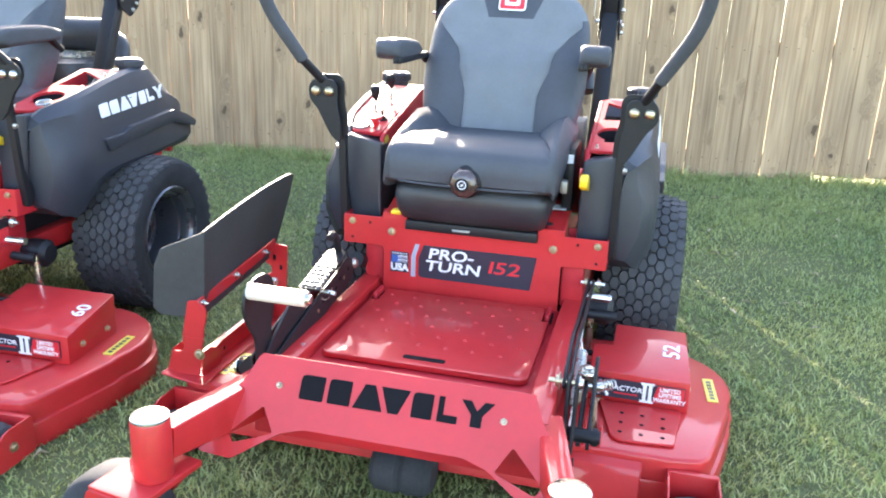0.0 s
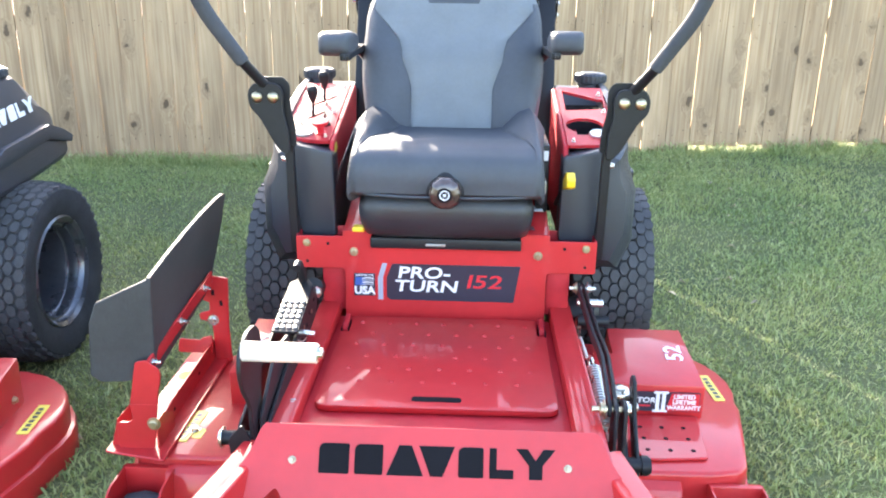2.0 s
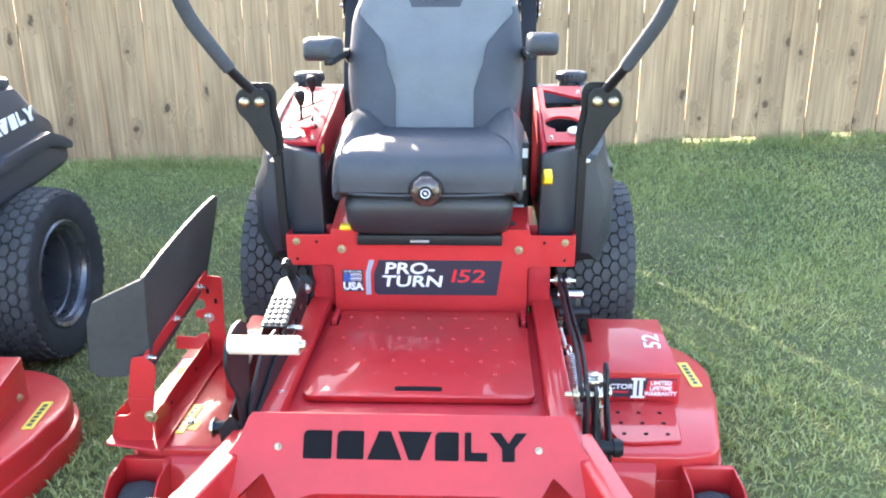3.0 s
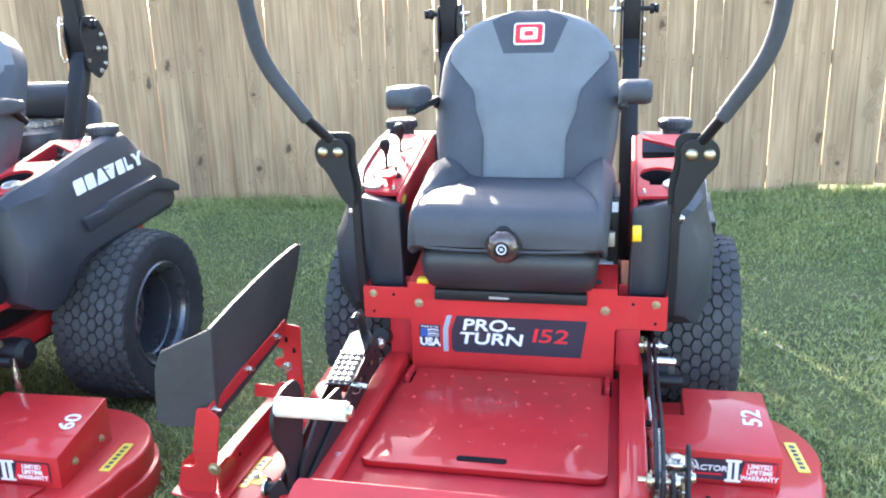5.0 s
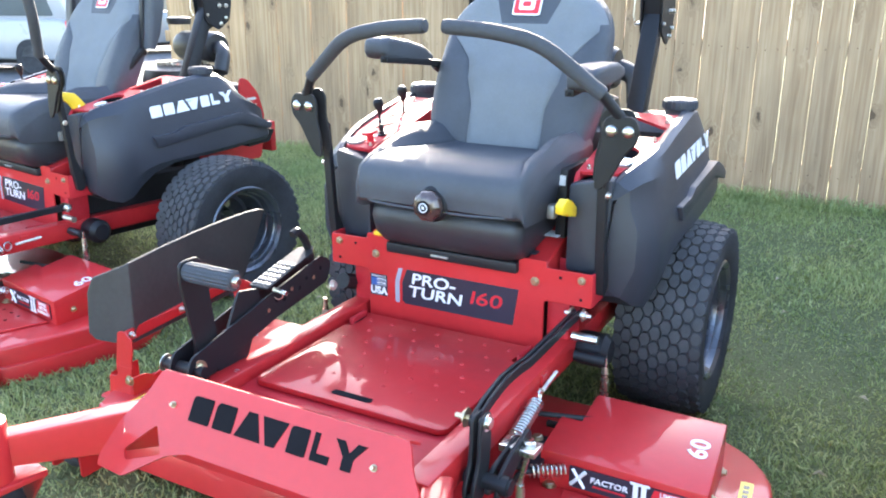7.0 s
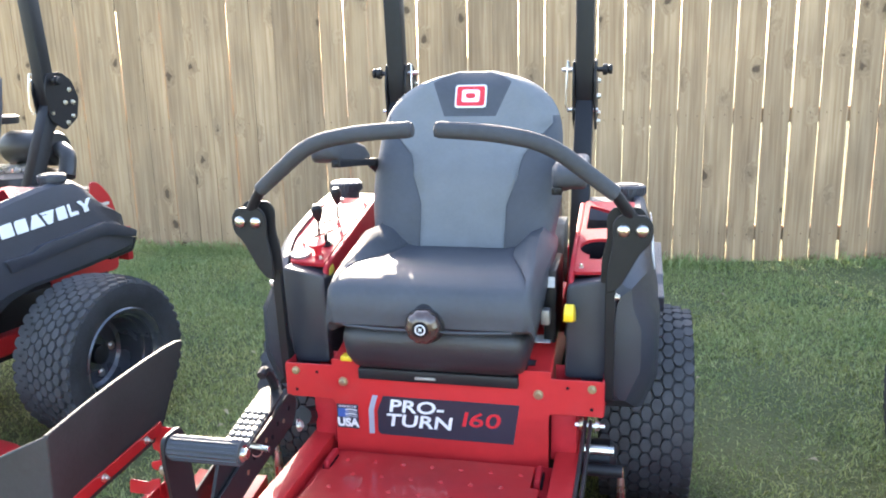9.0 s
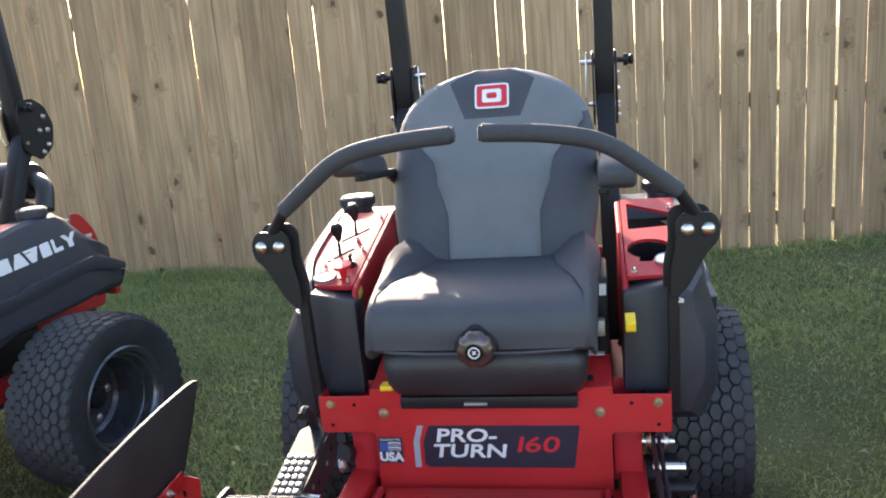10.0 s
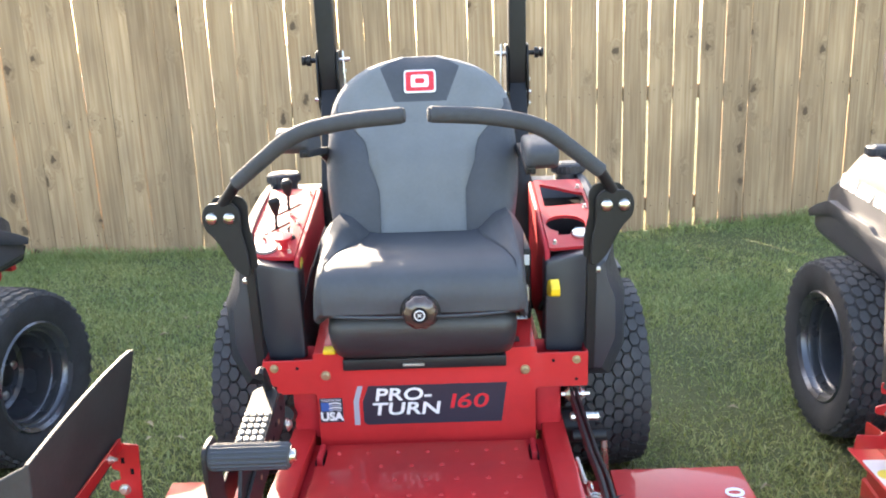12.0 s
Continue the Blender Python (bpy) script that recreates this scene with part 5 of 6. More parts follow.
def deck(parent, hw, number, drop):
    """Cutting deck with belt covers, step plates, rollers and warning labels; drop lowers it."""
    dy = 0.035 if hw < 0.75 else -0.040
    D = Matrix.Translation((0, dy, drop))
    hl = 0.708 if hw < 0.75 else 0.845

    def put(name, bm, material, owner, label=""):
        bm.transform(D)
        return part(name, bm, material, owner, label)

    def outline(grow):
        pts = [(-hl + 0.02, -0.40), (-hl + 0.05, -0.470), (-hl + 0.10, -0.485), (hw - 0.155, -0.485), (hw - 0.090, -0.472), (hw - 0.068, -0.445), (hw - 0.040, -0.33), (hw - 0.012, -0.20)]
        c, r = Vector((hw - 0.245, -0.080)), 0.245
        for k in range(10):
            a = radians(-18 + k * 12)
            pts.append((c.x + r * math.cos(a), c.y + r * math.sin(a)))
        pts += [(0.30, 0.155), (0.10, 0.17), (-0.10, 0.17), (-hl + 0.35, 0.03), (-hl + 0.15, 0.03), (-hl + 0.05, -0.02)]
        return [(p[0] * (1 + grow), (p[1] + 0.25) * (1 + grow) - 0.25) for p in pts]
    T = 0.092
    body = put("deck_shell", prism(outline(0.0), "z", -0.03, T, 0.010, 3), RED, parent, "red welded steel cutting deck with a rounded end")
    put("deck_lip", prism(outline(0.014), "z", -0.045, 0.030, 0.006, 2), RED, body)
    x0, x1 = 0.375, hw - 0.130 if hw < 0.75 else hw - 0.118
    xright = x1
    for s in (-1, 1):
        x1 = xright if s > 0 else (0.500 if hw < 0.75 else 0.61)
        # folded cover: top slopes down to the front
        def cs(pts):
            return [(s * q[0], q[1], q[2]) for q in pts]
        lo = [(x0, -0.245), (x1 + 0.012, -0.250), (x1, -0.01), (x0 + 0.05, -0.01), (x0 + 0.05, -0.12), (x0, -0.12)]
        top = [T + 0.084 + 0.040 * (y + 0.25) / 0.24 for _, y in lo]
        bm = loft([cs([(x, y, T - 0.002) for x, y in lo]), cs([(x, y, z) for (x, y), z in zip(lo, top)])])
        bevel(bm, 0.004, 2)
        cov = put("belt_cover", bm, RED, parent, "red folded steel belt cover with a white number")
        tilt = math.atan(0.040 / 0.24)
        ob = writing("writing", number, 0.060, D @ Matrix.Translation((s * (x1 - 0.036), -0.118, T + 0.1072)) @ Matrix.Rotation(tilt, 4, 'X') @ Matrix.Rotation(radians(90 * s), 4, 'Z'), DECAL_W, cov, 0.0008, 0.0, 1.08)
        if s > 0:
            cx = s * ((x0 + x1) / 2 + (0.012 if hw < 0.75 else 0.030))
            w = (x1 - x0) / 2 - (0.010 if hw < 0.75 else 0.042)
            zl, yf = T + 0.018, -0.2515
            dec = put("cover_decal", prism([(cx - w, zl), (cx + w, zl), (cx + w, zl + 0.050), (cx - w, zl + 0.050)], "y", yf - 0.002, yf + 0.001), DECAL_D, parent, "dark decal with white and red shapes")
            put("decal_field", prism([(cx + w * 0.28, zl + 0.002), (cx + w - 0.002, zl + 0.002), (cx + w - 0.002, zl + 0.048), (cx + w * 0.38, zl + 0.048)], "y", yf - 0.0028, yf - 0.002), DECAL_R, dec)
            for k, word in enumerate(("LIMITED", "LIFETIME", "WARRANTY")):
                writing("writing", word, 0.0155, D @ on_front(cx + w * 0.66, yf - 0.0031, zl + 0.0395 - k * 0.0145), DECAL_W, dec, 0.0005, 0, 0.92)
            cross = tube([(cx - w * 0.97, yf - 0.0025, zl + 0.006), (cx - w * 0.72, yf - 0.0025, zl + 0.045)], 0.0042, 4)
            tube([(cx - w * 0.95, yf - 0.0025, zl + 0.045), (cx - w * 0.74, yf - 0.0025, zl + 0.004)], 0.0042, 4, cross)
            put("cross_shape", cross, DECAL_W, dec)
            writing("writing", "FACTOR", 0.0185, D @ on_front(cx - w * 0.34, yf - 0.0031, zl + 0.029), DECAL_W, dec, 0.0004, 0.1, 1.16)
            put("red_bar", box(cx - w * 0.60, cx - w * 0.06, yf - 0.003, yf - 0.002, zl + 0.0125, zl + 0.0165, 0), DECAL_R, dec)
            for u0, u1, v0, v1 in ((0.05, 0.13, 0.003, 0.047), (0.18, 0.26, 0.003, 0.047), (0.0, 0.31, -0.002, 0.004), (0.0, 0.31, 0.047, 0.053)):
                put("white_bar", box(cx + w * u0, cx + w * u1, yf - 0.0031, yf - 0.002, zl + v0, zl + v1, 0), DECAL_W, dec)
        for yb in (-0.185, -0.07):
            put("cover_bolt", hex_bolt((s * (x1 + 0.008), yb, T + 0.038), (s, 0, 0), 0.007), BRASS, cov)
        if s > 0:
            st = put("step_plate", prism(rounded([(x0 + 0.075, -0.450), (x1 - 0.02, -0.435), (x1 - 0.003, -0.256), (x0 + 0.030, -0.256)] if hw < 0.75 else [(x0 + 0.085, -0.412), (x1 - 0.070, -0.405), (x1 - 0.030, -0.256), (x0 + 0.062, -0.256)], [0.03, 0.01, 0, 0], 3), "z", T + 0.002, T + 0.009, 0.002, 1), RED, parent, "red perforated step plate")
            # perforations are near-black discs, shade by colour on a solid plate
            hole = finish(lathe([(0.0055, 0), (0.0055, 0.001), (0, 0.001)], (0, 0, 0), "z", 10), "step_hole", HOLE)
            for i in range(3):
                for j in range(3):
                    ob = new("step_hole", hole)
                    ob.parent = st
                    ob.matrix_basis = Matrix.Translation((x0 + (0.092 if hw < 0.75 else 0.105) + i * 0.050, dy - (0.410 if hw < 0.75 else 0.385) + j * (0.048 if hw < 0.75 else 0.044), T + 0.0088 + drop))
        lx, ly = (hw - 0.055, -0.095) if s > 0 else (-0.572 - (0.0 if hw < 0.75 else 0.137), -0.36)
        turn = Matrix.Translation((lx, ly, 0)) @ Matrix.Rotation(radians(4 * s), 4, 'Z')
        bm = prism(rounded([(-0.014, -0.068), (0.014, -0.068), (0.014, 0.068), (-0.014, 0.068)], 0.004), "z", T + 0.0005, T + 0.0022)
        bm.transform(turn)
        lab = put("warning_label", bm, DECAL_Y, parent, "yellow warning label")
        for k in range(6):
            bm = box(-0.006, 0.006, -0.055 + k * 0.019, -0.043 + k * 0.019, T + 0.0022, T + 0.003, 0)
            bm.transform(turn)
            put("label_bar", bm, DECAL_D, lab)
        if s < 0:
            bm = prism(rounded([(0.017, -0.050), (0.040, -0.050), (0.040, -0.012), (0.017, -0.012)], 0.003), "z", T + 0.0005, T + 0.0022)
            bm.transform(turn)
            put("warning_label", bm, DECAL_Y, parent, "yellow warning label")
        xr = hw - 0.105 if s > 0 else -hl + 0.085
        for d in (-0.055, 0.055):
            put("roller_bracket", prism(rounded([(-0.610, -0.03), (-0.610, 0.045), (-0.575, 0.070), (-0.480, 0.070), (-0.480, -0.03)], 0.012, 3), "x", xr + d - 0.0025, xr + d + 0.0025, 0.001, 1), RED, body)
        put("bracket_top", box(xr - 0.055, xr + 0.055, -0.500, -0.483, -0.02, 0.07, 0.002), RED, body)
        rol = part("deck_roller", lathe([(0.0, -0.048), (0.030, -0.048), (0.048, -0.036), (0.055, 0.0), (0.048, 0.036), (0.030, 0.048), (0, 0.048)], (xr, dy - 0.555, -0.015), "x", 24), RUBBER, parent, "black anti-scalp roller")
        part("roller_bolt", hex_bolt((xr + s * 0.0575, dy - 0.555, -0.015), (s, 0, 0), 0.009), BRASS, rol)
        put("idler_arm", prism(rounded([(-0.300, T + 0.050), (-0.150, T + 0.050), (-0.150, T + 0.062), (-0.300, T + 0.062)], 0.004), "x", min(s * 0.340, s * 0.385), max(s * 0.340, s * 0.385), 0.001, 1), BLACK, body)
        put("spring_anchor", tube([(s * 0.345, -0.325, T + 0.03), (s * 0.355, -0.320, T + 0.058), (s * 0.374, -0.299, T + 0.058)], 0.006, 8, smooth=0.015), BLACK, body)
        put("belt", tube([(s * 0.33, -0.09, T + 0.060), (s * 0.47, -0.09, T + 0.060)], 0.0085, 8), BLACK, body)
        put("belt", tube([(s * 0.40, -0.205, T + 0.050), (s * 0.47, -0.205, T + 0.050)], 0.011, 8), BLACK, body)
        put("spindle_bolt", hex_bolt((s * 0.402, -0.250, T + 0.004), (0, 0, 1), 0.011), BRASS, body)
        put("pulley", lathe([(0.0, 0.0), (0.040, 0.0), (0.040, 0.008), (0.030, 0.014), (0.040, 0.020), (0.040, 0.028), (0.012, 0.030), (0.012, 0.045), (0, 0.045)], (s * 0.395, -0.15, T + 0.004), "z", 24), BLACK, body)
        put("pulley_spring", helix((s * 0.372, -0.300, T + 0.058), (s * 0.440, -0.262, T + 0.058), 0.0130, 0.0024, 8), STEEL, body)
        yl = -0.447 if drop == 0 else -0.417
        bm = tube([(s * 0.405, yl, T), (s * 0.400, yl + 0.002, T + 0.10)], [0.012, 0.009], 10)
        tube([(s * 0.400, yl + 0.002, T + 0.10), (s * 0.395 if drop == 0 else s * 0.418, yl + 0.007, 0.252 - drop)], 0.0055, 8, bm)
        put("lift_link", bm, STEEL, body, "bright threaded lift link")
        put("link_bracket", prism([(yl - 0.038, T), (yl + 0.037, T), (yl + 0.022, T + 0.045), (yl - 0.023, T + 0.045)], "x", s * 0.405 - 0.022, s * 0.405 - 0.015, 0.001, 1), RED, body)
        put("link_bracket", prism([(yl - 0.038, T), (yl + 0.037, T), (yl + 0.022, T + 0.045), (yl - 0.023, T + 0.045)], "x", s * 0.405 + 0.015, s * 0.405 + 0.022, 0.001, 1), RED, body)
        if drop == 0:
            put("lift_link", tube([(s * 0.352, 0.00, T), (s * 0.352, 0.0, 0.24)], [0.011, 0.008], 10), STEEL, body)
        else:
            put("lift_link", tube([(s * 0.424, 0.048, T), (s * 0.423, 0.048, T + 0.12), (s * 0.421, 0.047, 0.288)], [0.012, 0.011, 0.006], 10), STEEL, body, "bright threaded lift link")
            put("belt_bar", tube([(s * 0.300, -0.137, T + 0.103), (s * 0.445, -0.097, T + 0.103)], 0.0065, 8), BLACK, body)
            put("idler_plate", box(min(s * 0.285, s * 0.392), max(s * 0.285, s * 0.392), -0.222, -0.180, T + 0.064, T + 0.073, 0.002), BLACK, body, "black idler plate under the frame rail")
            put("idler_bolt", hex_bolt((s * 0.345, -0.190, T + 0.073), (0, 0, 1), 0.010), BRASS, body)
    part("deck_roller", lathe([(0.0, -0.075), (0.040, -0.075), (0.055, -0.06), (0.058, -0.012), (0.050, 0.0), (0.058, 0.012), (0.055, 0.06), (0.040, 0.075), (0, 0.075)], (-0.02, dy - 0.575, 0.0), "x", 28), RUBBER, parent, "black double anti-scalp roller")
    put("deck_front_gusset", prism([(-0.525, -0.02), (-0.484, -0.02), (-0.484, 0.075), (-0.510, 0.065)], "x", -hw + 0.16, hw - 0.22, 0.003, 1), RED, body)


def chute(parent, hw):
    """Folded-up discharge chute on a red hinge bracket."""
    o = -0.013 if hw < 0.75 else -0.150
    t = 0.010
    zo, sag = (-0.060, 0.035) if hw > 0.75 else (0.0, 0.0)
    def at(p):
        return Vector((p[0] + o, p[1], p[2] + zo - sag * max(0.0, p[1] + 0.40)))
    # main panel and flared front flap, both as thick sheets
    main = [(-0.597, -0.405, 0.262), (-0.588, -0.405, 0.487), (-0.585, -0.29, 0.506), (-0.583, -0.17, 0.521), (-0.581, -0.05, 0.532), (-0.580, 0.05, 0.537), (-0.580, 0.100, 0.536), (-0.580, 0.122, 0.530), (-0.588, 0.098, 0.46), (-0.605, 0.045, 0.335), (-0.618, 0.02, 0.285)]
    flap = [(-0.597, -0.405, 0.262), (-0.655, -0.430, 0.258), (-0.700, -0.448, 0.266), (-0.716, -0.455, 0.285), (-0.708, -0.450, 0.400), (-0.696, -0.438, 0.440), (-0.588, -0.405, 0.487)]
    bm = bmesh.new()
    for poly, nrm in ((main, Vector((-1, 0, 0.05))), (flap, Vector((-0.25, 0.95, 0.05)))):
        nrm.normalize()
        lo = [bm.verts.new(at(p)) for p in poly]
        hi = [bm.verts.new(at(p) + nrm * t) for p in poly]
        bm.faces.new(lo)
        bm.faces.new(hi[::-1])
        for i in range(len(poly)):
            j = (i + 1) % len(poly)
            bm.faces.new((lo[i], lo[j], hi[j], hi[i]))
    bmesh.ops.recalc_face_normals(bm, faces=bm.faces)
    bevel(bm, 0.002, 1)
    ch = part("discharge_chute", bm, CHUTE, parent, "black rubber discharge chute folded upright")
    # hinge bar: a flat strip that climbs to the rear, with three bolts
    x = -0.598 + o
    z1 = zo * 1.15
    bar = part("hinge_bar", prism(rounded([(-0.432, 0.282 + z1), (0.012, 0.322 + z1 - sag * 0.4), (0.012, 0.352 + z1 - sag * 0.4), (-0.432, 0.314 + z1)], 0.004), "x", x - 0.004, x + 0.002, 0.001, 1), RED, parent, "red hinge bar with bolts")
    for y in (-0.415, -0.235, -0.060):
        bm = hex_bolt((x + 0.002, y, 0.300 + z1 + (0.088 - sag) * (y + 0.415)), (1, 0, 0), 0.007)
        tube([(x + 0.010, y, 0.300 + z1 + (0.088 - sag) * (y + 0.415)), (x + 0.020, y, 0.300 + z1 + (0.088 - sag) * (y + 0.415))], 0.004, 8, bm)
        part("hinge_bolt", bm, STEEL, bar)
    zb = 0.092 + zo
    # front upright faces forward: a folded strap on a wider foot bracket
    up = [(x - 0.052, 0.205 + z1), (x + 0.010, 0.205 + z1), (x + 0.012, 0.235 + z1), (x + 0.020, 0.262 + z1), (x + 0.022, 0.290 + z1), (x - 0.006, 0.312 + z1), (x - 0.030, 0.308 + z1)]
    low = [(x - 0.086, zb + 0.006), (x - 0.006, zb + 0.006), (x + 0.002, zb + 0.074), (x + 0.010, 0.208 + z1), (x - 0.052, 0.208 + z1), (x - 0.048, zb + 0.078), (x - 0.060, zb + 0.070), (x - 0.084, zb + 0.070)]
    part("hinge_upright", prism(rounded(up, 0.008), "y", -0.434, -0.429, 0.001, 1), RED, parent, "red folded hinge upright")
    part("hinge_foot", prism(rounded(low, 0.010), "y", -0.4345, -0.4285, 0.001, 1), RED, parent)
    part("foot_side", prism(rounded([(-0.434, zb), (-0.335, zb), (-0.345, zb + 0.050), (-0.390, zb + 0.075), (-0.434, zb + 0.075)], 0.012), "x", x + 0.000, x + 0.005, 0.001, 1), RED, parent)
    part("hinge_foot_bolt", hex_bolt((x - 0.002, -0.4345, zb + 0.070), (0, -1, 0), 0.010), BRASS, parent)
    part("foot_nut", hex_bolt((x + 0.052, -0.345, zb + 0.002), (0, 0, 1), 0.009), STEEL, parent)
    # rear upright, notched along its outer edge, with a cross plate
    zt = z1 - sag * 0.4
    rear = [(x - 0.005, zb), (x + 0.040, zb), (x + 0.036, 0.190 + zt), (x + 0.042, 0.332 + zt), (x - 0.018, 0.340 + zt), (x - 0.020, 0.300 + zt), (x - 0.030, 0.296 + zt), (x - 0.030, 0.270 + zt), (x - 0.012, 0.264 + zt), (x - 0.012, 0.240 + zt), (x - 0.040, 0.232 + zt), (x - 0.040, 0.214 + zt), (x - 0.008, 0.206 + zt)]
    rear = part("hinge_upright", prism(rounded(rear, 0.004, 2), "y", 0.010, 0.016, 0.001, 1), RED, parent, "red notched rear upright")
    for k in range(2):
        part("slot", box(x - 0.004 + k * 0.020, x + 0.004 + k * 0.020, 0.0085, 0.0105, 0.285 + zt - k * 0.03, 0.300 + zt - k * 0.03, 0), HOLE, rear)
    part("upright_bolt", hex_bolt((x - 0.004, 0.010, 0.214 + zt), (0, -1, 0), 0.010), STEEL, rear)
    part("cross_plate", prism(rounded([(x - 0.098, zb + 0.036), (x - 0.004, zb + 0.036), (x - 0.004, zb + 0.086), (x - 0.030, zb + 0.080), (x - 0.036, zb + 0.072), (x - 0.092, zb + 0.076)], 0.006), "y", -0.014, -0.009, 0.001, 1), RED, rear)
    # lip along the discharge opening, the ledge outside it and its round caution sticker
    lip = part("deck_lip_plate", prism(rounded([(-0.370, zb), (0.11, zb), (0.11, zb + 0.052), (0.04, zb + 0.062), (-0.30, zb + 0.058), (-0.36, zb + 0.048)], 0.008), "x", x - 0.013, x - 0.008, 0.001, 1), RED, parent)
    for y in (-0.30, -0.12, 0.03):
        part("lip_hole", lathe([(0.005, 0), (0.005, 0.001), (0, 0.001)], (x - 0.0082, y, zb + 0.030), "x", 10), HOLE, lip)
    part("discharge_plate", prism(rounded([(x - 0.112, -0.450), (x + 0.03, -0.480), (x + 0.03, 0.05), (x - 0.085, 0.05), (x - 0.085, -0.30), (x - 0.112, -0.34)], 0.008), "z", zb + 0.002, zb + 0.008, 0.002, 1), RED, parent)
    part("plate_gusset", prism([(x - 0.105, zb + 0.008), (x - 0.088, zb + 0.008), (x - 0.088, zb + 0.072)], "y", -0.425, -0.330, 0.001, 1), RED, parent)
    part("caution_sticker", prism(rounded([(x - 0.078, -0.17), (x - 0.018, -0.17), (x - 0.018, -0.02), (x - 0.078, -0.02)], 0.006), "z", zb + 0.0085, zb + 0.0095), DECAL_W, parent, "white caution sticker with a round yellow mark")
    part("sticker_disc", lathe([(0.024, 0), (0.024, 0.0008), (0, 0.0008)], (x - 0.048, -0.095, zb + 0.0096), "z", 24), DECAL_Y, parent)


def linkage(parent, opened, raised):
    """Height-of-cut pedal on one side, park brake and springs on the other."""
    dz = 0.0 if opened else 0.065
    dy = 0.0 if opened else 0.10
    # pedal side
    if opened:
        # a crescent of plate that swells towards the foot tube
        pts = rounded([(-0.640, 0.165), (-0.585, 0.170), (-0.580, 0.255), (-0.592, 0.330), (-0.572, 0.395), (-0.570, 0.450), (-0.598, 0.478), (-0.655, 0.486), (-0.702, 0.470), (-0.716, 0.435), (-0.700, 0.390), (-0.662, 0.345), (-0.655, 0.270)], 0.022, 4)
    else:
        pts = rounded([(-0.66 + dy, 0.14), (-0.600 + dy, 0.14), (-0.612 + dy, 0.30), (-0.632 + dy, 0.42 + dz), (-0.650 + dy, 0.490 + dz), (-0.712 + dy, 0.490 + dz), (-0.712 + dy, 0.44 + dz), (-0.675 + dy, 0.30)], 0.018, 3)
    ped = part("pedal_arm", prism(pts, "x", -0.338, -0.330, 0.0015, 1), BLACK, parent, "black steel deck-lift pedal arm")
    # folded stop plate in front of the pivot
    part("stop_plate", prism(rounded([(-0.372, 0.160 + dz), (-0.338, 0.150 + dz), (-0.334, 0.262 + dz), (-0.352, 0.300 + dz), (-0.378, 0.270 + dz)], 0.006), "y", -0.660 + dy, -0.654 + dy, 0.001, 1), BLACK, ped)
    grip = tube([(-0.332, -0.688 + dy, 0.465 + dz), (-0.200, -0.684 + dy, 0.463 + dz)], 0.0178 if opened else 0.0205, 20)
    part("pedal_grip", grip, FOAM if not opened else CREAM, ped, "ribbed tubular foot pedal" if not opened else "smooth cream tubular foot pedal")
    if not opened:
        ribs = None
        for k in range(16):
            a = 2 * math.pi * k / 16
            ribs = tube([(-0.325, -0.688 + dy + 0.0205 * math.cos(a), 0.465 + dz + 0.0205 * math.sin(a)), (-0.203, -0.684 + dy + 0.0205 * math.cos(a), 0.463 + dz + 0.0205 * math.sin(a))], 0.0024, 5, ribs)
        part("pedal_ribs", ribs, PLASTIC, ped)
    part("pedal_bolt", hex_bolt((-0.199, -0.684 + dy, 0.463 + dz), (1, 0, 0), 0.010), STEEL, ped)
    # height plates with peg holes, running back to the frame
    pts = rounded([(-0.645, 0.215), (-0.600, 0.205), (-0.34, 0.268), (-0.12, 0.300), (-0.10, 0.350), (-0.14, 0.378), (-0.36, 0.335), (-0.62, 0.275)], 0.016, 3)
    pts = [(y, z + dz) for y, z in pts]
    hp = part("height_plate", prism(pts, "x", -0.318, -0.312, 0.001, 1), BLACK, parent, "black height adjustment plate with peg holes")
    part("outer_plate", prism(pts, "x", -0.372, -0.366, 0.001, 1), BLACK, hp)
    for k in range(8):
        part("peg_hole", lathe([(0.0055, 0), (0.0055, 0.0012), (0, 0.0012)], (-0.3122, -0.36 + k * 0.030, 0.298 + dz + k * 0.005 + (0.012 if k % 2 else 0)), "x", 10), HOLE if k % 3 else BRASS, hp)
    tip = Matrix.Translation((-0.334, -0.272, 0.378 + dz)) @ Matrix.Rotation(radians(13), 4, 'X')
    bm = prism(rounded([(-0.030, -0.098), (0.030, -0.098), (0.030, 0.085), (0.008, 0.118), (-0.026, 0.095)], 0.008), "z", -0.003, 0.003, 0.001, 1)
    bm.transform(tip)
    pad = part("pedal_pad", bm, BLACK, parent, "black pedal pad with bright raised grip bars")
    for i in range(4):
        for j in range(6):
            bm = box(-0.025 + i * 0.0135, -0.0155 + i * 0.0135, -0.088 + j * 0.019, -0.077 + j * 0.019, 0.003, 0.0058, 0.001)
            bm.transform(tip)
            part("grip_bar", bm, BAR, pad)
    part("pivot_shaft", tube([(-0.405, -0.605, 0.240 + dz), (-0.29, -0.605, 0.240 + dz)], 0.014, 14), BLACK, hp)
    part("shaft_nut", hex_bolt((-0.405, -0.605, 0.240 + dz), (-1, 0, 0), 0.014), STEEL, hp)
    part("pivot_bolt", hex_bolt((-0.312, -0.600, 0.245 + dz), (1, -0.3, 0), 0.013), BRASS, hp)
    part("pin_ring", hoop((-0.305, -0.33, 0.330 + dz), (0.5, -0.8, 0.1), 0.011, 0.0013), STEEL, hp)
    part("lock_pin", tube([(-0.318, -0.33, 0.342 + dz), (-0.275, -0.335, 0.340 + dz)], 0.006, 8), STEEL, hp)
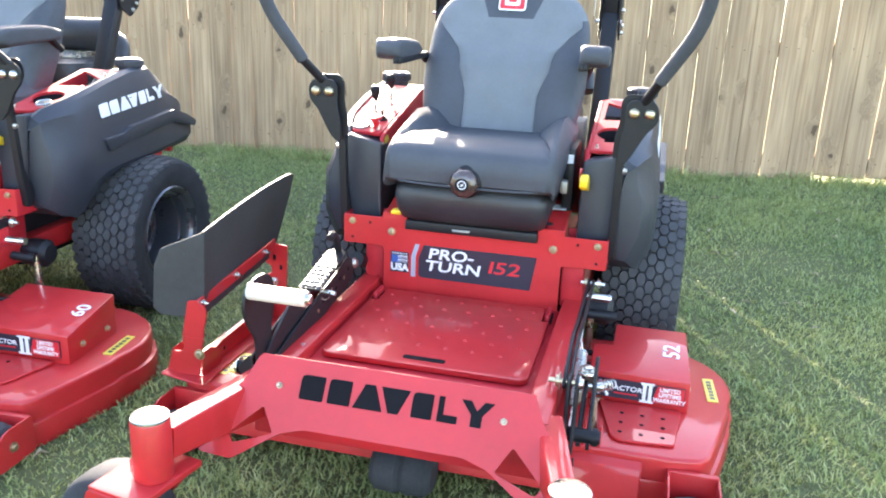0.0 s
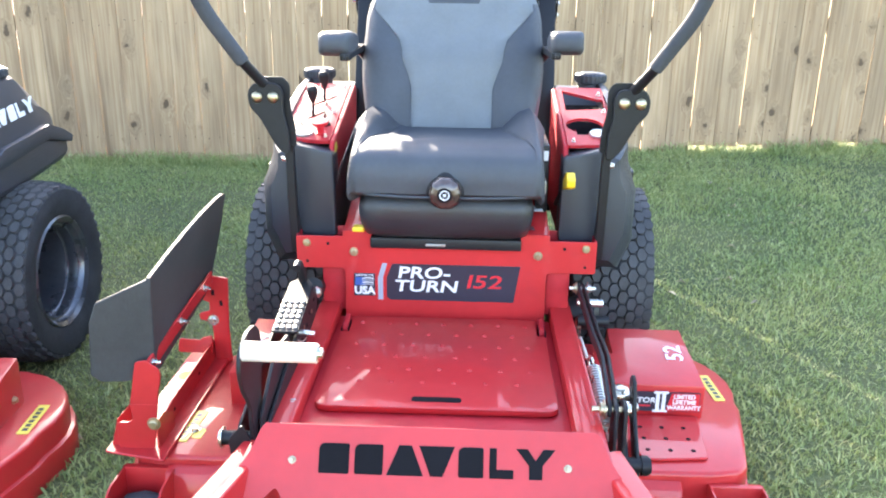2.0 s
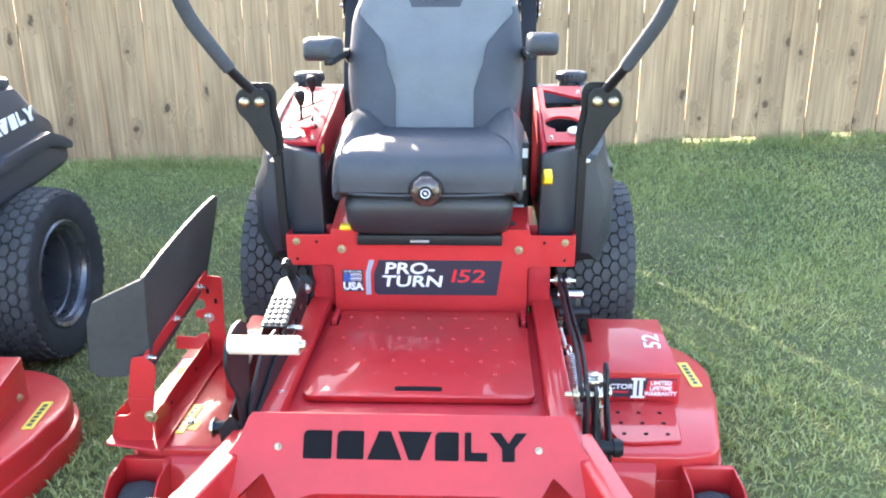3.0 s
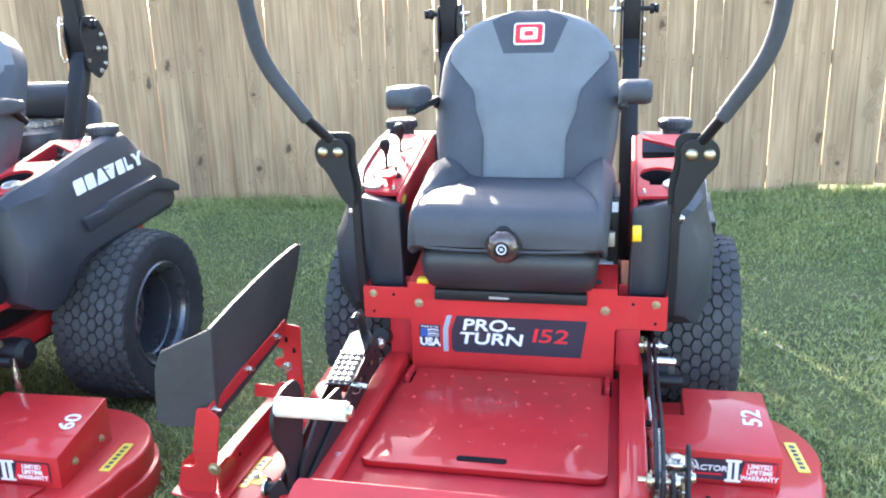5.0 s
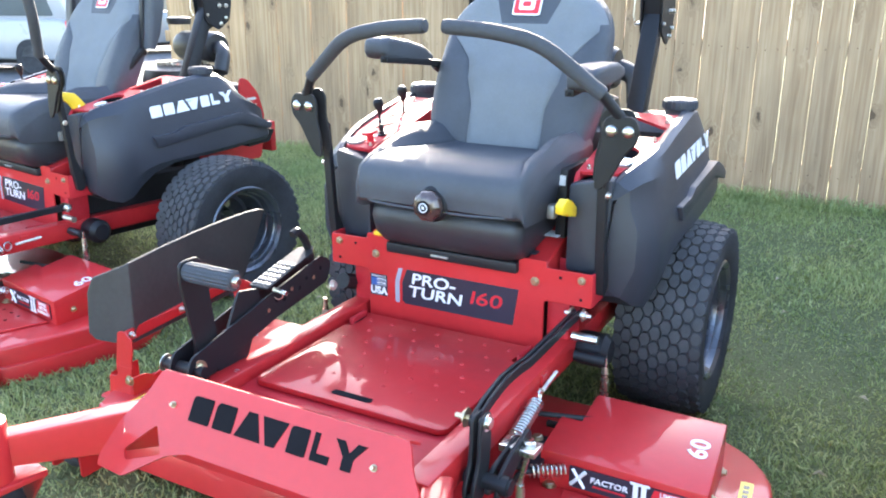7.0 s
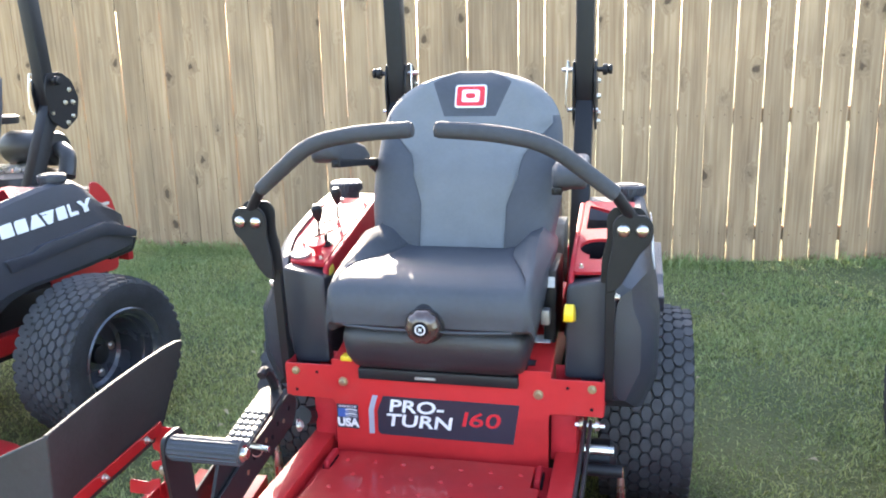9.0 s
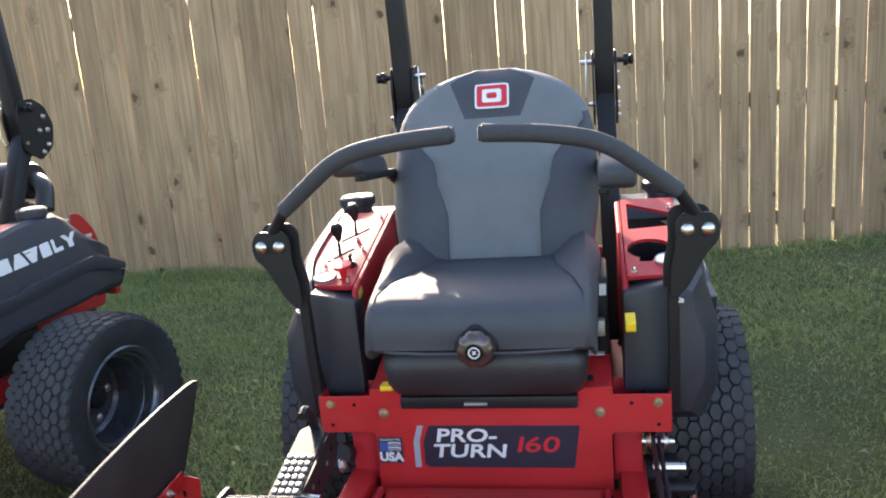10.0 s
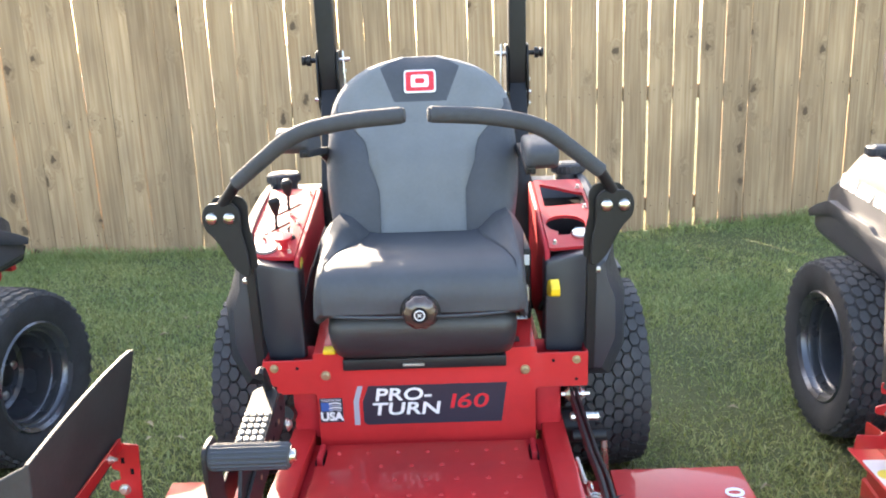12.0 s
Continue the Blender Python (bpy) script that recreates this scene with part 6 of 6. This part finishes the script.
    part("pedal_web", prism(rounded([(-0.655 + dy, 0.175), (-0.585 + dy, 0.165), (-0.375, 0.325 + dz), (-0.385, 0.362 + dz), (-0.50 + dy * 0.5, 0.375 + dz), (-0.625 + dy, 0.305)], 0.012), "x", -0.327, -0.320, 0.001, 1), BLACK, ped)
    part("hook_handle", tube([(-0.330, -0.165, 0.375 + dz), (-0.330, -0.185, 0.430 + dz), (-0.330, -0.215, 0.462 + dz), (-0.330, -0.235, 0.455 + dz)], 0.010, 8, smooth=0.03), BLACK, hp)
    part("assist_spring", helix((-0.290, -0.50, 0.262), (-0.287, -0.585, 0.250), 0.011, 0.0022, 11), STEEL, parent, "bright coil assist spring")
    part("rear_link", tube([(-0.335, -0.02, 0.33), (-0.335, 0.06, 0.30)], 0.022, 10), BLACK, parent)
    part("link_bolt", hex_bolt((-0.312, -0.10, 0.345), (1, 0, 0.2), 0.010), STEEL, hp)
    # spring side: bent flat bar, bell crank, return spring
    zt, zp = (0.338, 0.299) if opened else (0.357, 0.338)
    q = zp - 0.319
    mid = [(0.002, zt), (-0.30, zt - 0.004), (-0.37, zt + 0.004), (-0.43, zt + 0.006), (-0.50, (zt + zp) / 2 + 0.004), (-0.565, zp - 0.006)]
    pts = rounded([(y, z - 0.0115) for y, z in mid] + [(y, z + 0.0115) for y, z in mid[::-1]], 0.010, 3)
    bar = part("linkage_bar", prism(pts, "x", 0.336, 0.344, 0.002, 1), BLACK, parent, "bent black flat linkage bar")
    part("outer_bar", prism(pts, "x", 0.349, 0.356, 0.002, 1), BLACK, bar)
    part("bar_bolt", hex_bolt((0.363, -0.008, zt), (1, 0, 0), 0.011), STEEL, bar)
    part("bar_nut", hex_bolt((0.336, -0.008, zt), (-1, 0, 0), 0.011), BRASS, bar)
    part("bar_spacer", tube([(0.318, -0.008, zt), (0.384, -0.008, zt)], 0.0055, 8), STEEL, bar)
    part("bar_bolt", hex_bolt((0.372, -0.555, zp), (1, 0, 0), 0.0115), STEEL, bar)
    part("bar_nut", hex_bolt((0.330, -0.555, zp), (-1, 0, 0), 0.0130), BRASS, bar)
    part("bolt_end", tube([(0.306, -0.555, zp), (0.380, -0.555, zp)], 0.0058, 8), BRASS, bar)
    pts = rounded([(-0.578, 0.336 + q), (-0.535, 0.336 + q), (-0.535, 0.26 + q), (-0.545, 0.20 + q), (-0.560, 0.165 + q), (-0.605, 0.165 + q), (-0.612, 0.195 + q), (-0.585, 0.245 + q)], 0.012, 3)
    bc = part("bell_crank", prism(pts, "x", 0.364, 0.372, 0.002, 1), BLACK, parent, "black bell crank on the frame rail")
    part("inner_crank", prism(pts, "x", 0.3465, 0.3545, 0.002, 1), BLACK, bc)
    part("crank_arm", prism(rounded([(-0.580, 0.180 + q), (-0.555, 0.168 + q), (-0.425, 0.215), (-0.415, 0.245), (-0.44, 0.255), (-0.55, 0.222 + q)], 0.010, 3), "x", 0.376, 0.386, 0.003, 1), BLACK, bc)
    part("outer_crank", prism(rounded([(-0.580, 0.172 + q), (-0.545, 0.166 + q), (-0.470, 0.235), (-0.438, 0.300), (-0.452, 0.326), (-0.480, 0.318), (-0.505, 0.255), (-0.570, 0.210 + q)] if opened else [(-0.580, 0.192), (-0.545, 0.186), (-0.470, 0.222), (-0.425, 0.236), (-0.412, 0.256), (-0.428, 0.272), (-0.500, 0.262), (-0.570, 0.236)], 0.010, 3), "x", 0.398, 0.406, 0.002, 1), BLACK, bc)
    part("crank_pin", tube([(0.332, -0.562, 0.200 + q), (0.428, -0.562, 0.200 + q)], 0.016, 14), BLACK, bc)
    part("pin_collar", tube([(0.409, -0.562, 0.200 + q), (0.423, -0.562, 0.200 + q)], 0.020, 14), BLACK, bc)
    part("crank_stud", tube([(0.372, -0.436, 0.240), (0.412, -0.436, 0.240)], 0.0115, 12), STEEL, bc)
    part("crank_nut", hex_bolt((0.412, -0.436, 0.240), (1, 0, 0), 0.010), STEEL, bc)
    part("crank_tail", tube([(0.359, -0.592, 0.185 + q), (0.359, -0.602, 0.145 + q), (0.366, -0.582, 0.128 + q)], 0.011, 8, smooth=0.02), BLACK, bc)
    part("tail_cross", tube([(0.340, -0.600, 0.150 + q), (0.378, -0.600, 0.150 + q)], 0.012, 10), BLACK, bc)
    ox, oy, oz = (0, 0, 0) if opened else (0.036, -0.020, 0.027)
    part("top_block", box(0.360, 0.402 + ox, -0.458 + oy, -0.412 + oy, 0.262 - oz, 0.277 - oz, 0.003), STEEL, bc)
    part("top_bolt", hex_bolt((0.380 + ox, -0.435 + oy, 0.277 - oz), (0, 0, 1), 0.013), STEEL, bc)
    hook = part("spring_hook", tube([(0.340, -0.110, 0.245), (0.342, -0.17, 0.243), (0.344, -0.205, 0.240)], 0.0045, 8), CREAM, parent, "pale threaded spring rod")
    part("hook_tab", prism([(-0.185, 0.225), (-0.145, 0.225), (-0.15, 0.262), (-0.18, 0.262)], "x", 0.328, 0.334, 0.001, 1), RED, hook)
    se = (0.356, -0.448, 0.196) if opened else (0.354, -0.372, 0.213)
    part("return_spring", helix((0.352, -0.258, 0.238), se, 0.0145, 0.0030, 22 if opened else 13), STEEL, hook, "bright coil return spring")
    part("spring_eye", hoop((0.349, -0.236, 0.242), (1, 0.2, 0), 0.015, 0.0028), STEEL, hook)
    part("spring_end", tube([se, (0.357, -0.480, 0.188), (0.358, -0.545, 0.190 + q)], 0.003, 6), STEEL, hook)
    # hydraulic pump and fittings behind the crossbar
    part("pump_housing", lathe([(0, -0.05), (0.040, -0.05), (0.045, -0.02), (0.045, 0.03), (0.03, 0.045), (0, 0.045)], (0.365, 0.09, 0.23), "x", 20), BLACK, parent)
    part("pump_fitting", tube([(0.34, -0.01, 0.300), (0.405, -0.01, 0.300)], 0.011, 10), STEEL, parent)
    part("pump_fitting", tube([(0.345, 0.0, 0.245), (0.425, 0.0, 0.245)], 0.014, 12), BLACK, parent)
    # yellow handle beside the seat
    pts = rounded([(-0.040, 0.628), (-0.010, 0.640), (0.020, 0.630), (0.060, 0.604), (0.056, 0.580), (0.030, 0.590), (0.010, 0.592), (-0.010, 0.604), (-0.036, 0.606)], 0.006, 3)
    bm = prism(pts, "x", 0.292, 0.312, 0.005, 2)
    if raised:
        bm.transform(Matrix.Translation((0, 0.11, 0.700)) @ Matrix.Rotation(radians(-30), 4, 'X') @ Matrix.Diagonal((1, 1.35, 1.2, 1)) @ Matrix.Translation((0, -0.01, -0.61)))
    yl = part("yellow_handle", bm, YELLOW, parent, "yellow plastic park brake grip")
    part("handle_stem", tube([(0.300, 0.055, 0.590), (0.285, 0.14, 0.52)], 0.007, 8), BLACK, yl)
    part("buckle", box(0.232, 0.252, 0.06, 0.09, 0.565, 0.60, 0.003), GREYM, parent, "seat belt buckle")
    part("belt_webbing", box(0.232, 0.262, 0.12, 0.30, 0.50, 0.68, 0.006), BLACK, parent)
    part("belt_tag", box(0.233, 0.258, 0.115, 0.119, 0.640, 0.665, 0), DECAL_W, parent)


def mower(label, number, deck_no, hw, opened, raised, drop, stance, m, wide=0.0):
    root = tagged(new("zero_turn_mower"), label, "lawn mower", "zero-turn mowers parked in a row")
    root.empty_display_size = 0.2
    front_end(root, number, stance)
    deck(root, hw, deck_no, drop)
    chute(root, hw)
    linkage(root, opened, raised)
    seat(root, raised, (0, -2) if opened else (-6, 4))
    for s in (-1, 1):
        fender(root, s)
        console(root, s)
        levers(root, s, opened)
        part("rear_axle", tube([(s * 0.27, 0.525, 0.195), (s * (0.40 + wide), 0.525, 0.195)], 0.045, 16), BLACK, root)
        wheel(root, min(s * (0.358 + wide), s * (0.600 + wide)), max(s * (0.358 + wide), s * (0.600 + wide)), 0.525, 0.195, 0.287, 0.165, s)
    rops(root)
    engine(root)
    part("transaxle_housing", box(-0.27, 0.27, 0.12, 0.95, 0.16, 0.38, 0.015), BLACK, root)
    root.matrix_basis = m
    return root


mower("red zero-turn mower with a 52-inch deck, levers swung open", "152", "52", 0.745, True, False, 0.0, (-0.398, 0.398), pose(0.0, 0.006, 0.0, 0, 0, 1.6))
mower("red zero-turn mower with a 60-inch deck, levers drawn in", "160", "60", 0.845, False, False, -0.035, (-0.515, 0.450), pose(-1.773, -0.1915, 0.0, 0, 0, 3.2))
mower("red zero-turn mower with a 60-inch deck, armrests tipped up", "160", "60", 0.845, True, True, -0.035, (-0.480, 0.480), pose(-3.827, -0.105, -0.005, 0, 0, -6), 0.14)


# ---- the lot beyond the fence's end: asphalt, parked vehicles, a low building ----
ASPHALT = mat("asphalt", (0.095, 0.097, 0.105), 0.9, var=0.25, scale=0.8, bump=0.8, bump_scale=40)
CAR_WHITE = mat("white_car_paint", (0.27, 0.275, 0.29), 0.3, coat=0.6, var=0.05, scale=2)
CAR_SILVER = mat("silver_car_paint", (0.16, 0.175, 0.19), 0.4, coat=0.5, metal=0.2, var=0.06, scale=2)
GLASS = mat("tinted_car_glass", (0.05, 0.07, 0.09), 0.06, coat=0.5, var=0.1, scale=2)
BRICK = mat("tan_brick_wall", (0.30, 0.25, 0.19), 0.85, var=0.2, scale=3, bump=0.6, bump_scale=30)
ROOF = mat("dark_shingle_roof", (0.10, 0.10, 0.11), 0.85, var=0.3, scale=6, bump=0.6, bump_scale=40)

lot = part("parking_lot", box(-60, -8.9, 1.0, 60, -0.70, -0.50, 0.0), ASPHALT, None)
tagged(lot, "grey asphalt parking lot with pale worn streaks", "parking lot", kind="structure")
STRIPE = mat("pale_road_paint", (0.35, 0.35, 0.33), 0.8, var=0.2, scale=6)
for k in range(3):
    bm = box(-0.05, 0.05, -2.4, 2.4, -0.500, -0.496, 0)
    bm.transform(pose(-13.5 - k * 2.7, 7.6 + k * 1.2, 0, 0, 0, 65))
    part("bay_line", bm, STRIPE, lot)


def vehicle(name, label, category, paint, length, m, pickup=False):
    """A parked car: body, glass, bumpers, lamps and wheels. The rear is at -x."""
    root = tagged(new(name), label, category)
    h = length / 2
    w = 0.95
    lower = [(-h, 0.45), (-h + 0.05, 0.28), (h - 0.05, 0.28), (h, 0.50), (h - 0.05, 0.82), (h - 1.15, 1.02), (-h + 0.25 if not pickup else -h, 1.05), (-h, 0.95)]
    body = part("body", prism(rounded(lower, 0.10, 4), "y", -w, w, 0.06, 3), paint, root)
    if pickup:
        cab = [(-0.55, 1.0), (h - 1.25, 1.0), (h - 1.85, 1.72), (h - 2.0, 1.78), (-0.35, 1.78), (-0.48, 1.72)]
        win = [(-0.40, 1.08), (0.22, 1.08), (0.22, 1.62), (-0.32, 1.62)]
        win2 = [(0.34, 1.08), (h - 1.50, 1.08), (h - 1.92, 1.62), (0.34, 1.62)]
    else:
        cab = [(-h + 0.06, 1.0), (h - 1.25, 1.0), (h - 1.95, 1.66), (h - 2.15, 1.72), (-h + 0.50, 1.72), (-h + 0.36, 1.66)]
        win = [(-h + 0.42, 1.10), (-0.55, 1.10), (-0.55, 1.58), (-h + 0.60, 1.58)]
        win2 = [(-0.45, 1.10), (h - 1.55, 1.10), (h - 2.02, 1.58), (-0.45, 1.58)]
    part("cabin", prism(rounded(cab, 0.10, 4), "y", -w * 0.88, w * 0.88, 0.08, 3), paint, root)
    for s in (-1, 1):
        for q in (win, win2):
            part("side_window", prism(rounded(q, 0.06, 3), "y", s * w * 0.88 - 0.004, s * w * 0.88 + 0.006, 0.002, 1), GLASS, root)
        part("tail_lamp", box(-h - 0.01, -h + 0.12, min(s * 0.80, s * 0.955), max(s * 0.80, s * 0.955), 0.72, 1.02, 0.02), DECAL_R, root, "red tail lamp")
        for x in (-h + 0.95, h - 0.95):
            t = part("tyre", lathe([(0.20, -0.10), (0.32, -0.11), (0.345, -0.08), (0.345, 0.08), (0.32, 0.11), (0.20, 0.10)], (x, s * (w - 0.10), 0.345), "y", 32), RUBBER, root)
            part("rim", lathe([(0.21, 0.0), (0.20, s * 0.09), (0.06, s * 0.07), (0, s * 0.08)], (x, s * (w - 0.10), 0.345), "y", 24), GREYM, t)
        part("roof_rail", tube([(-h + 0.6, s * 0.70, 1.75), (h - 2.2, s * 0.70, 1.75)], 0.02, 8), BLACK, root)
    if not pickup:
        back = prism(rounded([(-0.72, 1.10), (0.72, 1.10), (0.62, 1.60), (-0.62, 1.60)], 0.06, 3), "x", -0.004, 0.006, 0.002, 1)
        back.transform(pose(-h + 0.21, 0, 0) @ Matrix.Translation((0, 0, 1.35)) @ Matrix.Rotation(radians(24), 4, 'Y') @ Matrix.Translation((0, 0, -1.35)))
        part("rear_window", back, GLASS, root)
        part("wiper", tube([(-h + 0.06, -0.05, 1.10), (-h + 0.10, 0.40, 1.16)], 0.012, 6), BLACK, root)
    part("rear_bumper", box(-h - 0.09, -h + 0.10, -0.93, 0.93, 0.40, 0.66, 0.05), paint, root)
    part("bumper_strip", box(-h - 0.10, -h - 0.08, -0.85, 0.85, 0.60, 0.63, 0.005), BLACK, root)
    part("number_plate", box(-h - 0.02, -h + 0.02, -0.16, 0.16, 0.78, 0.90, 0.005), DECAL_W, root, "blank pale number plate")
    part("underbody", box(-h + 0.2, h - 0.2, -0.80, 0.80, 0.20, 0.34, 0.02), BLACK, root)
    root.matrix_basis = m
    return root


vehicle("sport_utility_car", "white sport utility car parked on the asphalt lot", "car", CAR_WHITE, 4.7, pose(-17.71, 8.11, -0.50, 0, 0, 200))
vehicle("pickup_truck", "silver pickup truck parked behind the white car", "truck", CAR_SILVER, 5.6, pose(-19.24, 12.73, -0.50, 0, 0, 236), True)


def building():
    root = tagged(new("low_building"), "low tan brick building with a dark roof across the lot", "building")
    part("wall", box(-7, 7, 0, 6, -0.1, 2.9, 0.01), BRICK, root)
    part("roof", prism([(-0.6, 2.85), (6.6, 2.85), (3.0, 4.6)], "x", -7.5, 7.5, 0.02, 1), ROOF, root)
    for x in (-5, -2.2, 1.0, 4.2):
        f = part("window", box(x - 0.7, x + 0.7, -0.04, 0.02, 0.9, 2.0, 0.01), DECAL_W, root, "white-framed window")
        part("pane", box(x - 0.6, x + 0.6, -0.05, -0.03, 1.0, 1.9, 0.0), GLASS, f)
    root.matrix_basis = pose(-33, 21, -0.45, 0, 0, 54)
    return root


building()
